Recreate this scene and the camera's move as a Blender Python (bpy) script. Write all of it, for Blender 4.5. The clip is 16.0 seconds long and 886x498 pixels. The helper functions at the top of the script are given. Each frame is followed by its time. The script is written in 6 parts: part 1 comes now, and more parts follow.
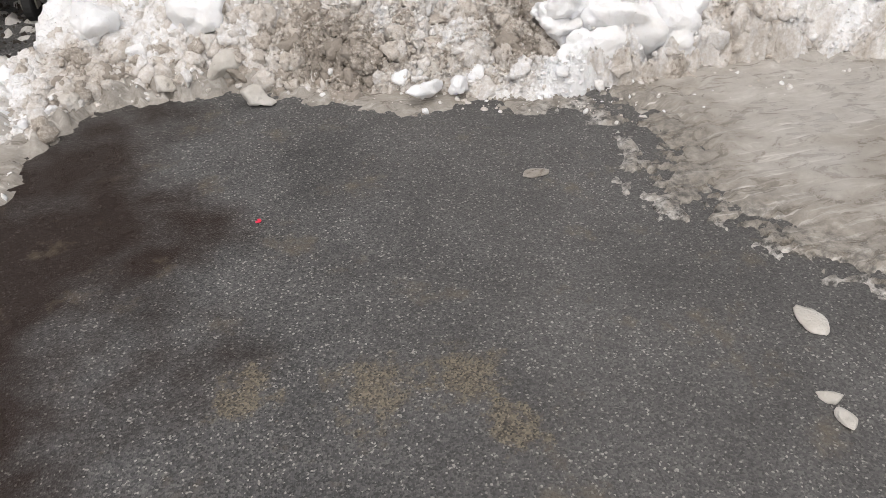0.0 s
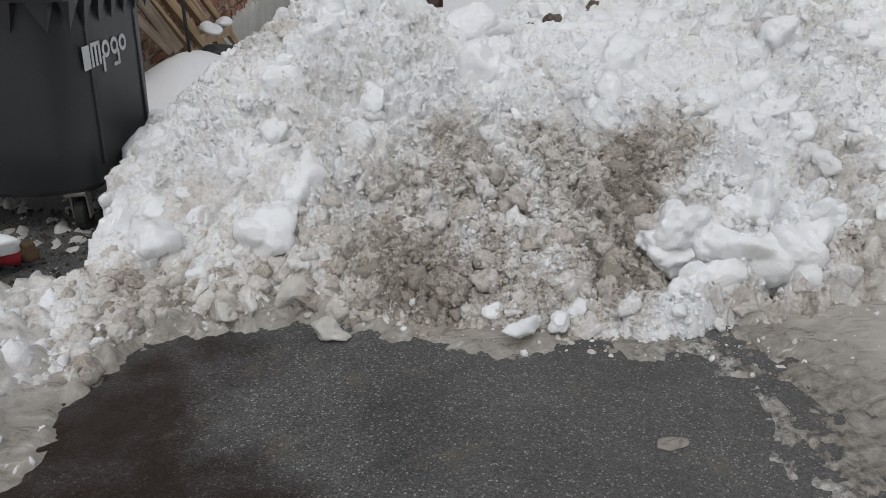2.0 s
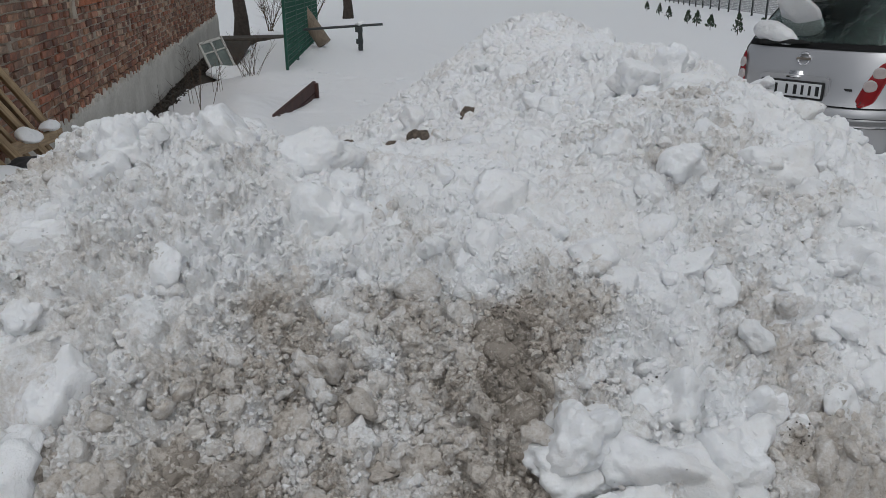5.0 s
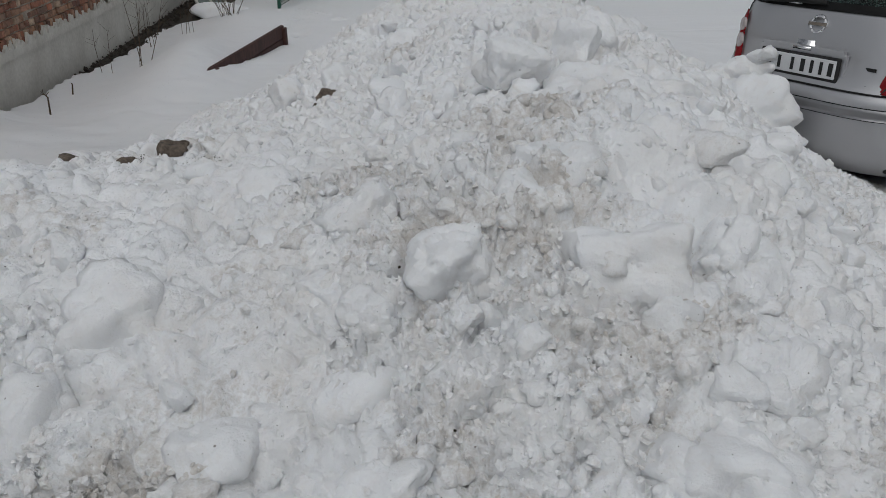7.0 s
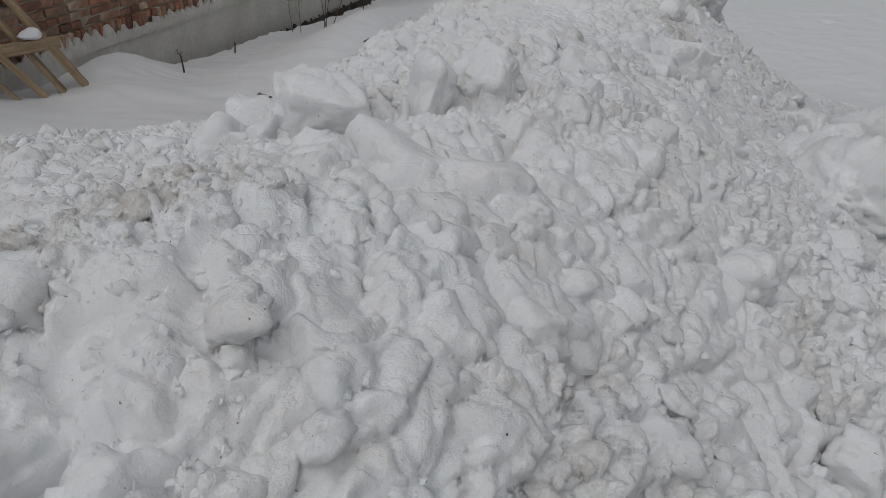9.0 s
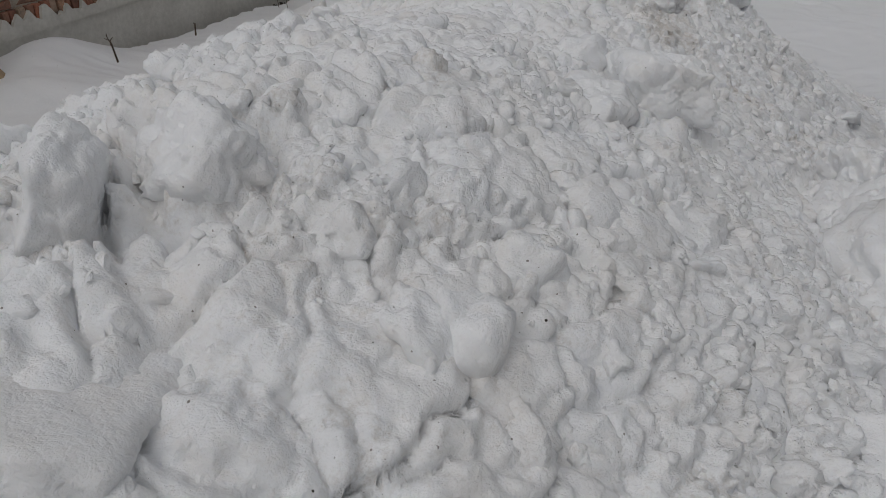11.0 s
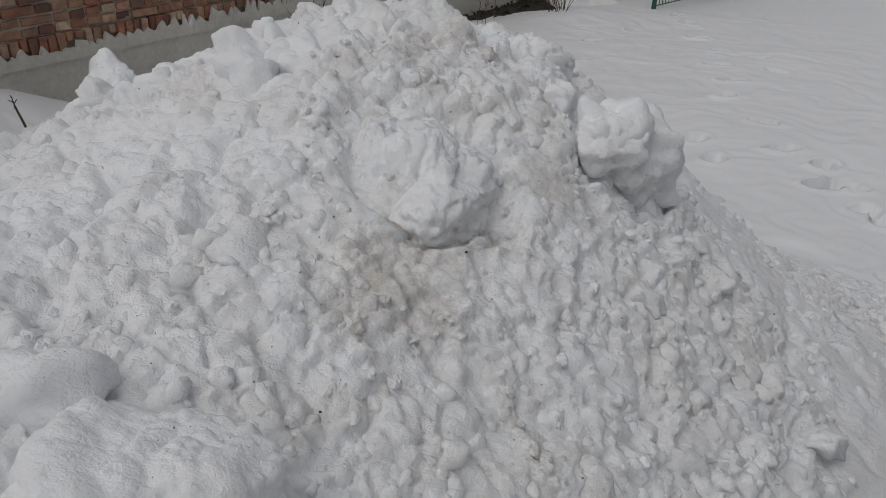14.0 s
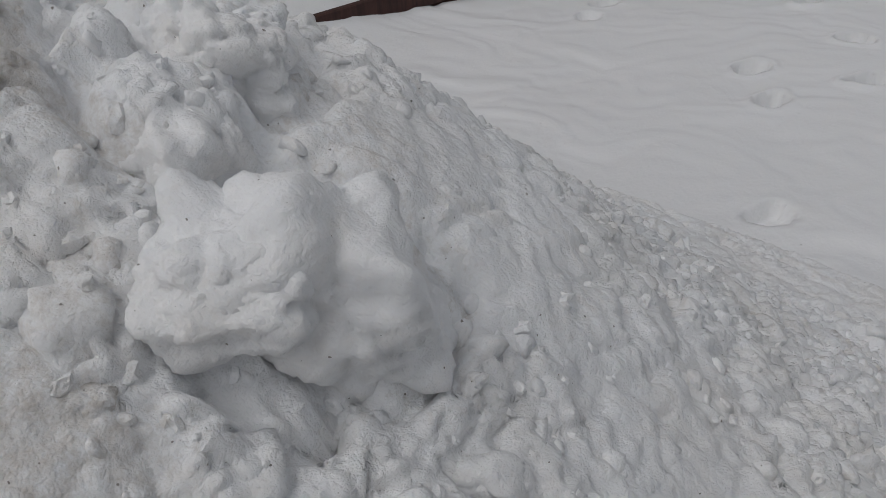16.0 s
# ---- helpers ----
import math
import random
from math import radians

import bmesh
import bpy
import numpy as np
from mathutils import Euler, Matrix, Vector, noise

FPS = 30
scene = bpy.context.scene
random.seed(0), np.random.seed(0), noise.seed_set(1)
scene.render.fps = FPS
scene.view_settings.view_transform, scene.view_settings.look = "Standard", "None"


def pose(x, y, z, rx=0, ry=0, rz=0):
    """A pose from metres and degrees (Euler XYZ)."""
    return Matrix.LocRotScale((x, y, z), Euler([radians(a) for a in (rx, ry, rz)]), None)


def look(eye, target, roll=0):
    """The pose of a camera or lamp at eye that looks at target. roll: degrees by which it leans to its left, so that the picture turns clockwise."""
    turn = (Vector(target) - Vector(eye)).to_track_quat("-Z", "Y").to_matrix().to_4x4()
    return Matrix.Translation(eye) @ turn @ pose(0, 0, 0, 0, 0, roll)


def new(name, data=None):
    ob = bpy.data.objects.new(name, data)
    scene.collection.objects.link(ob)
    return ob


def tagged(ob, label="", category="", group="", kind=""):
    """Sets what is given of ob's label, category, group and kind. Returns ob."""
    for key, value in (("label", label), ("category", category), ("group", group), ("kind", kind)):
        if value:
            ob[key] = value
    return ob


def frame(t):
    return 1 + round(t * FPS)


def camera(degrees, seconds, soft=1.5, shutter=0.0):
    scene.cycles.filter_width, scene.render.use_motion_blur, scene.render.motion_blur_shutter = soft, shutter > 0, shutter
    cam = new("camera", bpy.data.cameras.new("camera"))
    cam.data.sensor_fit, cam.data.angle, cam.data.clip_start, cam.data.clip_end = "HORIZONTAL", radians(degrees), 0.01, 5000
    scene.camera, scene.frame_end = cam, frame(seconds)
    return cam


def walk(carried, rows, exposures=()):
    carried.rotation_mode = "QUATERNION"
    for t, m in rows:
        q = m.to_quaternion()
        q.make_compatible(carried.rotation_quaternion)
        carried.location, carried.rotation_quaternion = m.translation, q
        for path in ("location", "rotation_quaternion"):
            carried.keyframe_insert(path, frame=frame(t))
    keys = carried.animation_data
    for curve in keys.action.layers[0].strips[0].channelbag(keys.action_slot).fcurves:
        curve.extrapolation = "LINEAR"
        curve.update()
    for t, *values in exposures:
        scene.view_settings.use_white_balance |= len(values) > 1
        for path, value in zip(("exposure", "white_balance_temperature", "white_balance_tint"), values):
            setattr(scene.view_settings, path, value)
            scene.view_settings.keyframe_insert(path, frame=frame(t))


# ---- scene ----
import functools

cam = camera(60.5, 16.0, soft=0.7)
PATH = [  # seconds, eye x y z, turn x y z
    (0.0, -0.007, -0.007, 1.370, 52.56, 1.52, -10.77),
    (0.5, -0.112, 0.112, 1.370, 55.87, 1.80, -8.17),
    (1.0, -0.156, 0.242, 1.370, 58.66, 1.78, -5.70),
    (1.5, -0.148, 0.380, 1.376, 61.97, 1.45, -5.96),
    (2.0, -0.209, 0.519, 1.392, 65.42, 1.00, -9.30),
    (2.5, -0.252, 0.650, 1.419, 68.44, 0.79, -12.45),
    (3.0, -0.188, 0.800, 1.439, 70.64, 0.23, -13.97),
    (3.2, -0.154, 0.862, 1.449, 71.26, 0.01, -14.41),
    (5.3, 0.295, 1.463, 1.460, 70.63, 0.36, -17.60),
    (5.5, 0.401, 1.569, 1.461, 70.18, 0.36, -17.81),
    (6.0, 0.715, 1.827, 1.469, 69.16, 0.18, -17.72),
    (6.5, 1.130, 2.067, 1.483, 67.96, -0.05, -16.07),
    (7.0, 1.491, 2.293, 1.498, 66.07, -0.31, -12.55),
    (7.5, 1.926, 2.464, 1.491, 64.89, -0.59, -7.47),
    (8.0, 2.333, 2.640, 1.519, 64.21, -0.96, -0.49),
    (8.5, 2.725, 2.820, 1.537, 63.74, -1.12, 5.82),
    (9.0, 3.044, 2.996, 1.596, 63.22, -1.26, 11.11),
    (9.2, 3.107, 3.082, 1.614, 63.18, -1.38, 12.74),
    (11.3, 3.486, 4.409, 1.504, 60.10, 0.64, 17.12),
    (11.5, 3.535, 4.518, 1.525, 60.04, 1.12, 18.92),
    (12.0, 3.737, 4.897, 1.503, 62.79, 0.73, 23.72),
    (12.5, 3.880, 5.150, 1.526, 62.82, -0.86, 24.51),
    (13.0, 3.988, 5.399, 1.522, 63.25, -2.24, 24.51),
    (13.5, 4.042, 5.658, 1.544, 63.41, -2.73, 25.72),
    (14.0, 4.034, 5.963, 1.555, 63.02, -2.30, 27.61),
    (14.5, 4.011, 6.431, 1.509, 61.01, -1.58, 28.43),
    (15.0, 3.956, 6.791, 1.475, 57.64, -0.64, 28.53),
    (15.5, 3.927, 7.113, 1.418, 55.41, 0.34, 29.21),
    (16.0, 4.124, 7.254, 1.431, 55.57, 2.01, 33.91),
]
EXPOSURES = [  # seconds, stops, kelvin, tint
    (0.0, 0.30, 6750, 12), (0.5, 0.06, 6590, 11), (1.0, -0.06, 6550, 10), (1.5, -0.15, 6500, 10), (2.0, -0.32, 6350, 9), (2.5, -0.50, 6250, 8), (3.2, -0.62, 6220, 8), (5.3, -0.70, 6220, 8),
    (7.0, -0.82, 6300, 8), (9.0, -0.95, 6390, 9), (11.5, -0.96, 6500, 10), (12.5, -0.90, 6500, 10), (13.5, -0.88, 6480, 10), (16.0, -0.90, 6450, 10),
]
walk(cam, [(t, pose(x, y, z, rx, ry, rz)) for t, x, y, z, rx, ry, rz in PATH], EXPOSURES)

# ---- world and sun: a bright overcast winter sky ----
world = bpy.data.worlds.new("winter_sky")
scene.world = world
world.use_nodes = True
wn, wl = world.node_tree.nodes, world.node_tree.links
sky = wn.new("ShaderNodeTexSky")
sky.sky_type, sky.sun_disc = "NISHITA", False
sky.sun_elevation, sky.sun_rotation = radians(62), radians(200)
sky.air_density, sky.dust_density, sky.ozone_density = 1.0, 4.0, 1.0
grey = wn.new("ShaderNodeHueSaturation")
grey.inputs["Saturation"].default_value = 0.20
wl.new(sky.outputs[0], grey.inputs["Color"])
wl.new(grey.outputs[0], wn["Background"].inputs["Color"])
wn["Background"].inputs["Strength"].default_value = 0.13
sun_data = bpy.data.lights.new("sun", "SUN")
sun_data.energy, sun_data.angle, sun_data.color = 0.5, radians(90), (1.0, 0.97, 0.93)
sun = new("sun", sun_data)
sun.matrix_world = look((-1.6, -4.4, 8.8), (0, 0, 0))


# ---- materials ----
def nodes_of(name, rough=0.6, metal=0.0):
    m = bpy.data.materials.new(name)
    m.use_nodes = True
    b = m.node_tree.nodes["Principled BSDF"]
    b.inputs["Roughness"].default_value, b.inputs["Metallic"].default_value = rough, metal
    return m, m.node_tree.nodes, m.node_tree.links, b


def coords(n, kind="Object"):
    return n.new("ShaderNodeTexCoord").outputs[kind]


def noise_tex(n, l, vec, scale, detail=4, rough=0.55, distort=0.0):
    t = n.new("ShaderNodeTexNoise")
    t.inputs["Scale"].default_value, t.inputs["Detail"].default_value = scale, detail
    t.inputs["Roughness"].default_value, t.inputs["Distortion"].default_value = rough, distort
    l.new(vec, t.inputs["Vector"])
    return t.outputs["Fac"]


def ramp(n, l, fac, *stops):
    r = n.new("ShaderNodeValToRGB")
    e = r.color_ramp.elements
    while len(e) < len(stops):
        e.new(0.5)
    for k, (p, c) in zip(e, stops):
        k.position = p
        k.color = (*c, 1) if len(c) == 3 else c
    l.new(fac, r.inputs["Fac"])
    return r.outputs["Color"]


def mix(n, l, fac, a, b, kind="MIX"):
    m = n.new("ShaderNodeMix")
    m.data_type, m.blend_type = "RGBA", kind
    for sock, v in ((m.inputs[0], fac), (m.inputs[6], a), (m.inputs[7], b)):
        if isinstance(v, (int, float)):
            sock.default_value = v
        elif isinstance(v, tuple):
            sock.default_value = (*v, 1)
        else:
            l.new(v, sock)
    return m.outputs[2]


def bump(n, l, b, height, strength=0.5, dist=0.01, after=None):
    k = n.new("ShaderNodeBump")
    k.inputs["Strength"].default_value, k.inputs["Distance"].default_value = strength, dist
    l.new(height, k.inputs["Height"])
    if after is not None:
        l.new(after, k.inputs["Normal"])
    l.new(k.outputs[0], b.inputs["Normal"])
    return k.outputs[0]


def g3(v):
    return (v, v, v)


def plain(name, colour, rough=0.5, metal=0.0, vary=0.25, scale=6.0, grain=60.0, relief=0.2):
    """A painted or plain surface with blotches at two scales and a fine relief."""
    m, n, l, b = nodes_of(name, rough, metal)
    v = coords(n)
    dark = tuple(c * (1 - vary) for c in colour)
    light = tuple(min(1, c * (1 + vary)) for c in colour)
    c = ramp(n, l, noise_tex(n, l, v, scale), (0.3, dark), (0.7, light))
    c = mix(n, l, 0.35, c, ramp(n, l, noise_tex(n, l, v, grain), (0.3, dark), (0.7, light)))
    l.new(c, b.inputs["Base Color"])
    if relief:
        bump(n, l, b, noise_tex(n, l, v, grain), relief, 0.004)
    return m


def snow_material(name, clean=(0.90, 0.912, 0.928), grime=(0.50, 0.445, 0.385), tint=0.5, attribute=False, grain=70.0, relief=1.0, unit=1.0):
    m, n, l, b = nodes_of(name, 0.55)
    v = coords(n)
    if unit != 1.0:
        s = n.new("ShaderNodeVectorMath")
        s.operation = "SCALE"
        s.inputs["Scale"].default_value = unit
        l.new(v, s.inputs[0])
        v = s.outputs[0]
    soft = noise_tex(n, l, v, 3.2, 5, 0.6)
    base = mix(n, l, ramp(n, l, soft, (0.42, g3(0)), (0.68, g3(tint))), clean, (0.83, 0.815, 0.795))
    patch = noise_tex(n, l, v, 9.0, 5, 0.7, 0.6)
    base = mix(n, l, ramp(n, l, patch, (0.50, g3(0)), (0.72, g3(tint))), base, (0.79, 0.755, 0.715))
    fleck = noise_tex(n, l, v, 46, 5, 0.75)
    base = mix(n, l, ramp(n, l, fleck, (0.56, g3(0)), (0.76, g3(0.7 * tint))), base, (0.71, 0.68, 0.645))
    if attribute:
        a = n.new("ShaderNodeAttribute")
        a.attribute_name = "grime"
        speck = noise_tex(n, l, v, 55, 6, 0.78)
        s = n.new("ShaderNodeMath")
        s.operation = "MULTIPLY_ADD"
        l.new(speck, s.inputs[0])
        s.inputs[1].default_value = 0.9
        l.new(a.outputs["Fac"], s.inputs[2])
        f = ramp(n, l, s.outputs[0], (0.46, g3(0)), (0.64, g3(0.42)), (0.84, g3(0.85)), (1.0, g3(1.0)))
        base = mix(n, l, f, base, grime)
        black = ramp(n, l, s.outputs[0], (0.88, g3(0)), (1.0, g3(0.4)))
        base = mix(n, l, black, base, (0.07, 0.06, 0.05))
    dots = ramp(n, l, noise_tex(n, l, v, 120, 1, 0.4), (0.785, g3(0)), (0.80, g3(0.8)))
    base = mix(n, l, dots, base, (0.16, 0.13, 0.11))
    l.new(base, b.inputs["Base Color"])
    b.inputs["Specular IOR Level"].default_value = 0.3
    b.inputs["Subsurface Weight"].default_value = 0.05
    b.inputs["Subsurface Radius"].default_value = (0.010, 0.012, 0.015)
    b.inputs["Subsurface Scale"].default_value = 1.0
    def coarser(least):
        a = n.new("ShaderNodeAttribute")
        a.attribute_name = "coarse"
        c = n.new("ShaderNodeMath")
        c.operation = "MULTIPLY_ADD"
        l.new(a.outputs["Fac"], c.inputs[0])
        c.inputs[1].default_value, c.inputs[2].default_value = 0.22, least
        return c.outputs[0]

    bent = n.new("ShaderNodeVectorMath")
    bent.operation = "MULTIPLY_ADD"
    wobble = n.new("ShaderNodeTexNoise")
    wobble.inputs["Scale"].default_value, wobble.inputs["Detail"].default_value = grain * 0.9, 3
    l.new(v, wobble.inputs["Vector"])
    l.new(wobble.outputs["Color"], bent.inputs[0])
    bent.inputs[1].default_value = g3(0.018)
    l.new(v, bent.inputs[2])
    k = None
    for scale, strong, deep in ((grain * 3.4, 0.4, 0.003), (grain * 1.2, 0.3, 0.008)):
        crumb = n.new("ShaderNodeTexVoronoi")
        crumb.inputs["Scale"].default_value, crumb.inputs["Randomness"].default_value = scale, 1.0
        l.new(bent.outputs[0], crumb.inputs["Vector"])
        flip = n.new("ShaderNodeMath")
        flip.operation = "SUBTRACT"
        flip.inputs[0].default_value = 1.0
        l.new(crumb.outputs["Distance"], flip.inputs[1])
        k = bump(n, l, b, flip.outputs[0], strong * relief, deep, after=k)
        if attribute:
            l.new(coarser(strong * relief), k.node.inputs["Strength"])
    bump(n, l, b, noise_tex(n, l, v, grain * 0.6, 6, 0.72), 0.5 * relief, 0.018, after=k)
    return m


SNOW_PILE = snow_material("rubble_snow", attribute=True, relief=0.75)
SNOW_CHUNK = snow_material("chunk_snow", attribute=True, relief=0.9, unit=0.12)
SNOW = snow_material("clean_snow", tint=0.42, relief=0.7)
SNOW_GREY = snow_material("grimy_snow", clean=(0.58, 0.55, 0.50), tint=0.6)
SNOW_FIELD = snow_material("smooth_snow", clean=(0.815, 0.825, 0.84), tint=0.05, grain=45.0, relief=0.3)


def asphalt_material():
    m, n, l, b = nodes_of("wet_asphalt", 0.4)
    b.inputs["Specular IOR Level"].default_value = 0.18
    v = coords(n)
    vor = n.new("ShaderNodeTexVoronoi")
    vor.inputs["Scale"].default_value = 205
    l.new(v, vor.inputs["Vector"])
    split = n.new("ShaderNodeSeparateColor")
    l.new(vor.outputs["Color"], split.inputs[0])
    stone = ramp(n, l, split.outputs[0], (0.0, (0.050, 0.050, 0.050)), (0.6, (0.100, 0.099, 0.099)), (0.94, (0.145, 0.142, 0.138)), (0.99, (0.36, 0.345, 0.32)))
    apart = n.new("ShaderNodeVectorMath")
    apart.operation = "DISTANCE"
    long = n.new("ShaderNodeVectorMath")
    long.operation = "MULTIPLY"
    l.new(v, long.inputs[0])
    long.inputs[1].default_value = (1.0, 0.62, 1.0)
    l.new(long.outputs[0], apart.inputs[0])
    apart.inputs[1].default_value = (-1.22, 1.12, 0)
    near = n.new("ShaderNodeMath")
    near.operation = "MULTIPLY_ADD"
    l.new(noise_tex(n, l, v, 2.2, 4, 0.55), near.inputs[0])
    near.inputs[1].default_value = 1.1
    l.new(apart.outputs["Value"], near.inputs[2])
    half = n.new("ShaderNodeMath")
    half.operation = "MULTIPLY"
    l.new(near.outputs[0], half.inputs[0])
    half.inputs[1].default_value = 0.44
    wet = ramp(n, l, half.outputs[0], (0.40, g3(0.30)), (0.62, g3(0.48)), (0.80, g3(0.62)))
    wet = mix(n, l, 0.35, wet, noise_tex(n, l, v, 1.6, 5, 0.6))
    dry = ramp(n, l, half.outputs[0], (0.75, g3(0)), (1.0, g3(0.22)))
    tone = ramp(n, l, noise_tex(n, l, v, 2.4, 7, 0.68, 0.5), (0.3, g3(0.72)), (0.7, g3(1.32)))
    stone = mix(n, l, 1.0, stone, tone, "MULTIPLY")
    stone = mix(n, l, dry, stone, (0.14, 0.133, 0.125))
    # wet patch; its dark brown also paints in the wall and container it mirrors
    c = mix(n, l, ramp(n, l, wet, (0.41, g3(0.84)), (0.50, g3(0.0))), stone, (0.027, 0.0165, 0.0125))
    sand = ramp(n, l, noise_tex(n, l, v, 3.6, 6, 0.7), (0.575, g3(0)), (0.70, g3(0.6)))
    c = mix(n, l, sand, c, (0.17, 0.14, 0.10))
    # worn patches where yellowish sand shows between the stones
    ragged = noise_tex(n, l, v, 14, 6, 0.7)
    for x, y, reach in ((0.03, 1.25, 0.13), (0.25, 1.25, 0.12), (0.32, 1.08, 0.10), (-0.28, 1.30, 0.10)):
        spot = n.new("ShaderNodeVectorMath")
        spot.operation = "DISTANCE"
        l.new(v, spot.inputs[0])
        spot.inputs[1].default_value = (x, y, 0)
        rim = n.new("ShaderNodeMath")
        rim.operation = "MULTIPLY_ADD"
        l.new(ragged, rim.inputs[0])
        rim.inputs[1].default_value = -0.42
        near_spot = n.new("ShaderNodeMath")
        near_spot.operation = "ADD"
        l.new(spot.outputs["Value"], near_spot.inputs[0])
        near_spot.inputs[1].default_value = 0.21 - 0.4 * reach
        l.new(near_spot.outputs[0], rim.inputs[2])
        worn_spot = ramp(n, l, rim.outputs[0], (0.0, g3(0.75)), (reach - 0.06, g3(0)))
        c = mix(n, l, worn_spot, c, mix(n, l, split.outputs[1], (0.04, 0.036, 0.03), (0.27, 0.23, 0.17)))
    l.new(c, b.inputs["Base Color"])
    l.new(ramp(n, l, wet, (0.36, g3(0.22)), (0.60, g3(0.55))), b.inputs["Roughness"])
    l.new(ramp(n, l, wet, (0.40, g3(0.05)), (0.60, g3(0.2))), b.inputs["Specular IOR Level"])
    k = bump(n, l, b, vor.outputs["Distance"], 0.45, 0.004)
    bump(n, l, b, noise_tex(n, l, v, 40, 4, 0.6), 0.3, 0.006, after=k)
    return m


def ice_material():
    m, n, l, b = nodes_of("slush_ice", 0.3)
    v = coords(n)
    s = n.new("ShaderNodeMapping")
    s.inputs["Scale"].default_value = (1.7, 3.4, 1.0)
    s.inputs["Rotation"].default_value = (0, 0, radians(-12))
    l.new(v, s.inputs["Vector"])
    streak = noise_tex(n, l, s.outputs[0], 4.2, 9, 0.74, 0.9)
    c = ramp(n, l, streak, (0.28, (0.15, 0.13, 0.107)), (0.42, (0.25, 0.224, 0.190)), (0.58, (0.35, 0.322, 0.284)), (0.76, (0.60, 0.58, 0.55)))
    a = n.new("ShaderNodeAttribute")
    a.attribute_name = "thin"
    grit = noise_tex(n, l, v, 34, 5, 0.7)
    f = n.new("ShaderNodeMath")
    f.operation = "MULTIPLY"
    l.new(a.outputs["Fac"], f.inputs[0])
    l.new(ramp(n, l, grit, (0.42, g3(0)), (0.62, g3(1))), f.inputs[1])
    drawn = n.new("ShaderNodeMapping")
    drawn.inputs["Scale"].default_value = (0.9, 11.0, 1.0)
    drawn.inputs["Rotation"].default_value = (0, 0, radians(-12))
    l.new(v, drawn.inputs["Vector"])
    lines = ramp(n, l, noise_tex(n, l, drawn.outputs[0], 5.0, 6, 0.6, 0.35), (0.56, g3(0)), (0.64, g3(0.75)))
    broken_up = ramp(n, l, noise_tex(n, l, v, 2.6, 3, 0.6), (0.42, g3(0)), (0.62, g3(1)))
    c = mix(n, l, mix(n, l, 1.0, lines, broken_up, "MULTIPLY"), c, (0.62, 0.59, 0.55))
    white = n.new("ShaderNodeAttribute")
    white.attribute_name = "snowy"
    lift = n.new("ShaderNodeMath")
    lift.operation = "MULTIPLY"
    l.new(white.outputs["Fac"], lift.inputs[0])
    l.new(ramp(n, l, noise_tex(n, l, v, 16, 6, 0.75), (0.30, g3(0.25)), (0.55, g3(1))), lift.inputs[1])
    c = mix(n, l, lift.outputs[0], c, (0.80, 0.79, 0.775))
    c = mix(n, l, f.outputs[0], c, (0.06, 0.057, 0.052))
    l.new(c, b.inputs["Base Color"])
    l.new(ramp(n, l, streak, (0.32, g3(0.10)), (0.6, g3(0.5))), b.inputs["Roughness"])
    k = bump(n, l, b, grit, 0.35, 0.006)
    bump(n, l, b, streak, 0.3, 0.008, after=k)
    return m


def brick_material(name="old_brick", hue=(0.0, 0.0, 0.0)):
    m, n, l, b = nodes_of(name, 0.85)
    v = coords(n)
    info = n.new("ShaderNodeObjectInfo")
    geo = n.new("ShaderNodeNewGeometry")
    add = n.new("ShaderNodeMath")
    add.operation = "ADD"
    l.new(info.outputs["Random"], add.inputs[0])
    l.new(geo.outputs["Random Per Island"], add.inputs[1])
    fr = n.new("ShaderNodeMath")
    fr.operation = "FRACT"
    l.new(add.outputs[0], fr.inputs[0])
    c = ramp(n, l, fr.outputs[0], (0.0, (0.13, 0.07, 0.055)), (0.22, (0.38, 0.155, 0.095)), (0.40, (0.25, 0.13, 0.09)), (0.58, (0.47, 0.265, 0.165)), (0.72, (0.20, 0.115, 0.085)), (0.88, (0.58, 0.43, 0.31)), (1.0, (0.46, 0.16, 0.09)))
    stain = noise_tex(n, l, v, 9, 5, 0.7)
    c = mix(n, l, ramp(n, l, stain, (0.42, g3(0)), (0.66, g3(0.65))), c, (0.075, 0.058, 0.046))
    lime = noise_tex(n, l, v, 45, 3, 0.6)
    c = mix(n, l, ramp(n, l, lime, (0.62, g3(0)), (0.74, g3(0.35))), c, (0.42, 0.38, 0.33))
    l.new(c, b.inputs["Base Color"])
    bump(n, l, b, noise_tex(n, l, v, 70, 4, 0.7), 0.6, 0.006)
    return m


def concrete_material():
    m, n, l, b = nodes_of("plinth_render", 0.9)
    v = coords(n)
    s = n.new("ShaderNodeMapping")
    s.inputs["Scale"].default_value = (1.2, 1.2, 0.8)
    l.new(v, s.inputs["Vector"])
    big = noise_tex(n, l, s.outputs[0], 1.4, 6, 0.65)
    c = ramp(n, l, big, (0.3, (0.40, 0.38, 0.34)), (0.5, (0.58, 0.56, 0.51)), (0.7, (0.72, 0.70, 0.65)))
    c = mix(n, l, 0.4, c, ramp(n, l, noise_tex(n, l, v, 25, 4), (0.3, (0.44, 0.425, 0.38)), (0.7, (0.68, 0.66, 0.61))))
    l.new(c, b.inputs["Base Color"])
    bump(n, l, b, noise_tex(n, l, v, 30, 5, 0.7), 0.5, 0.01)
    return m


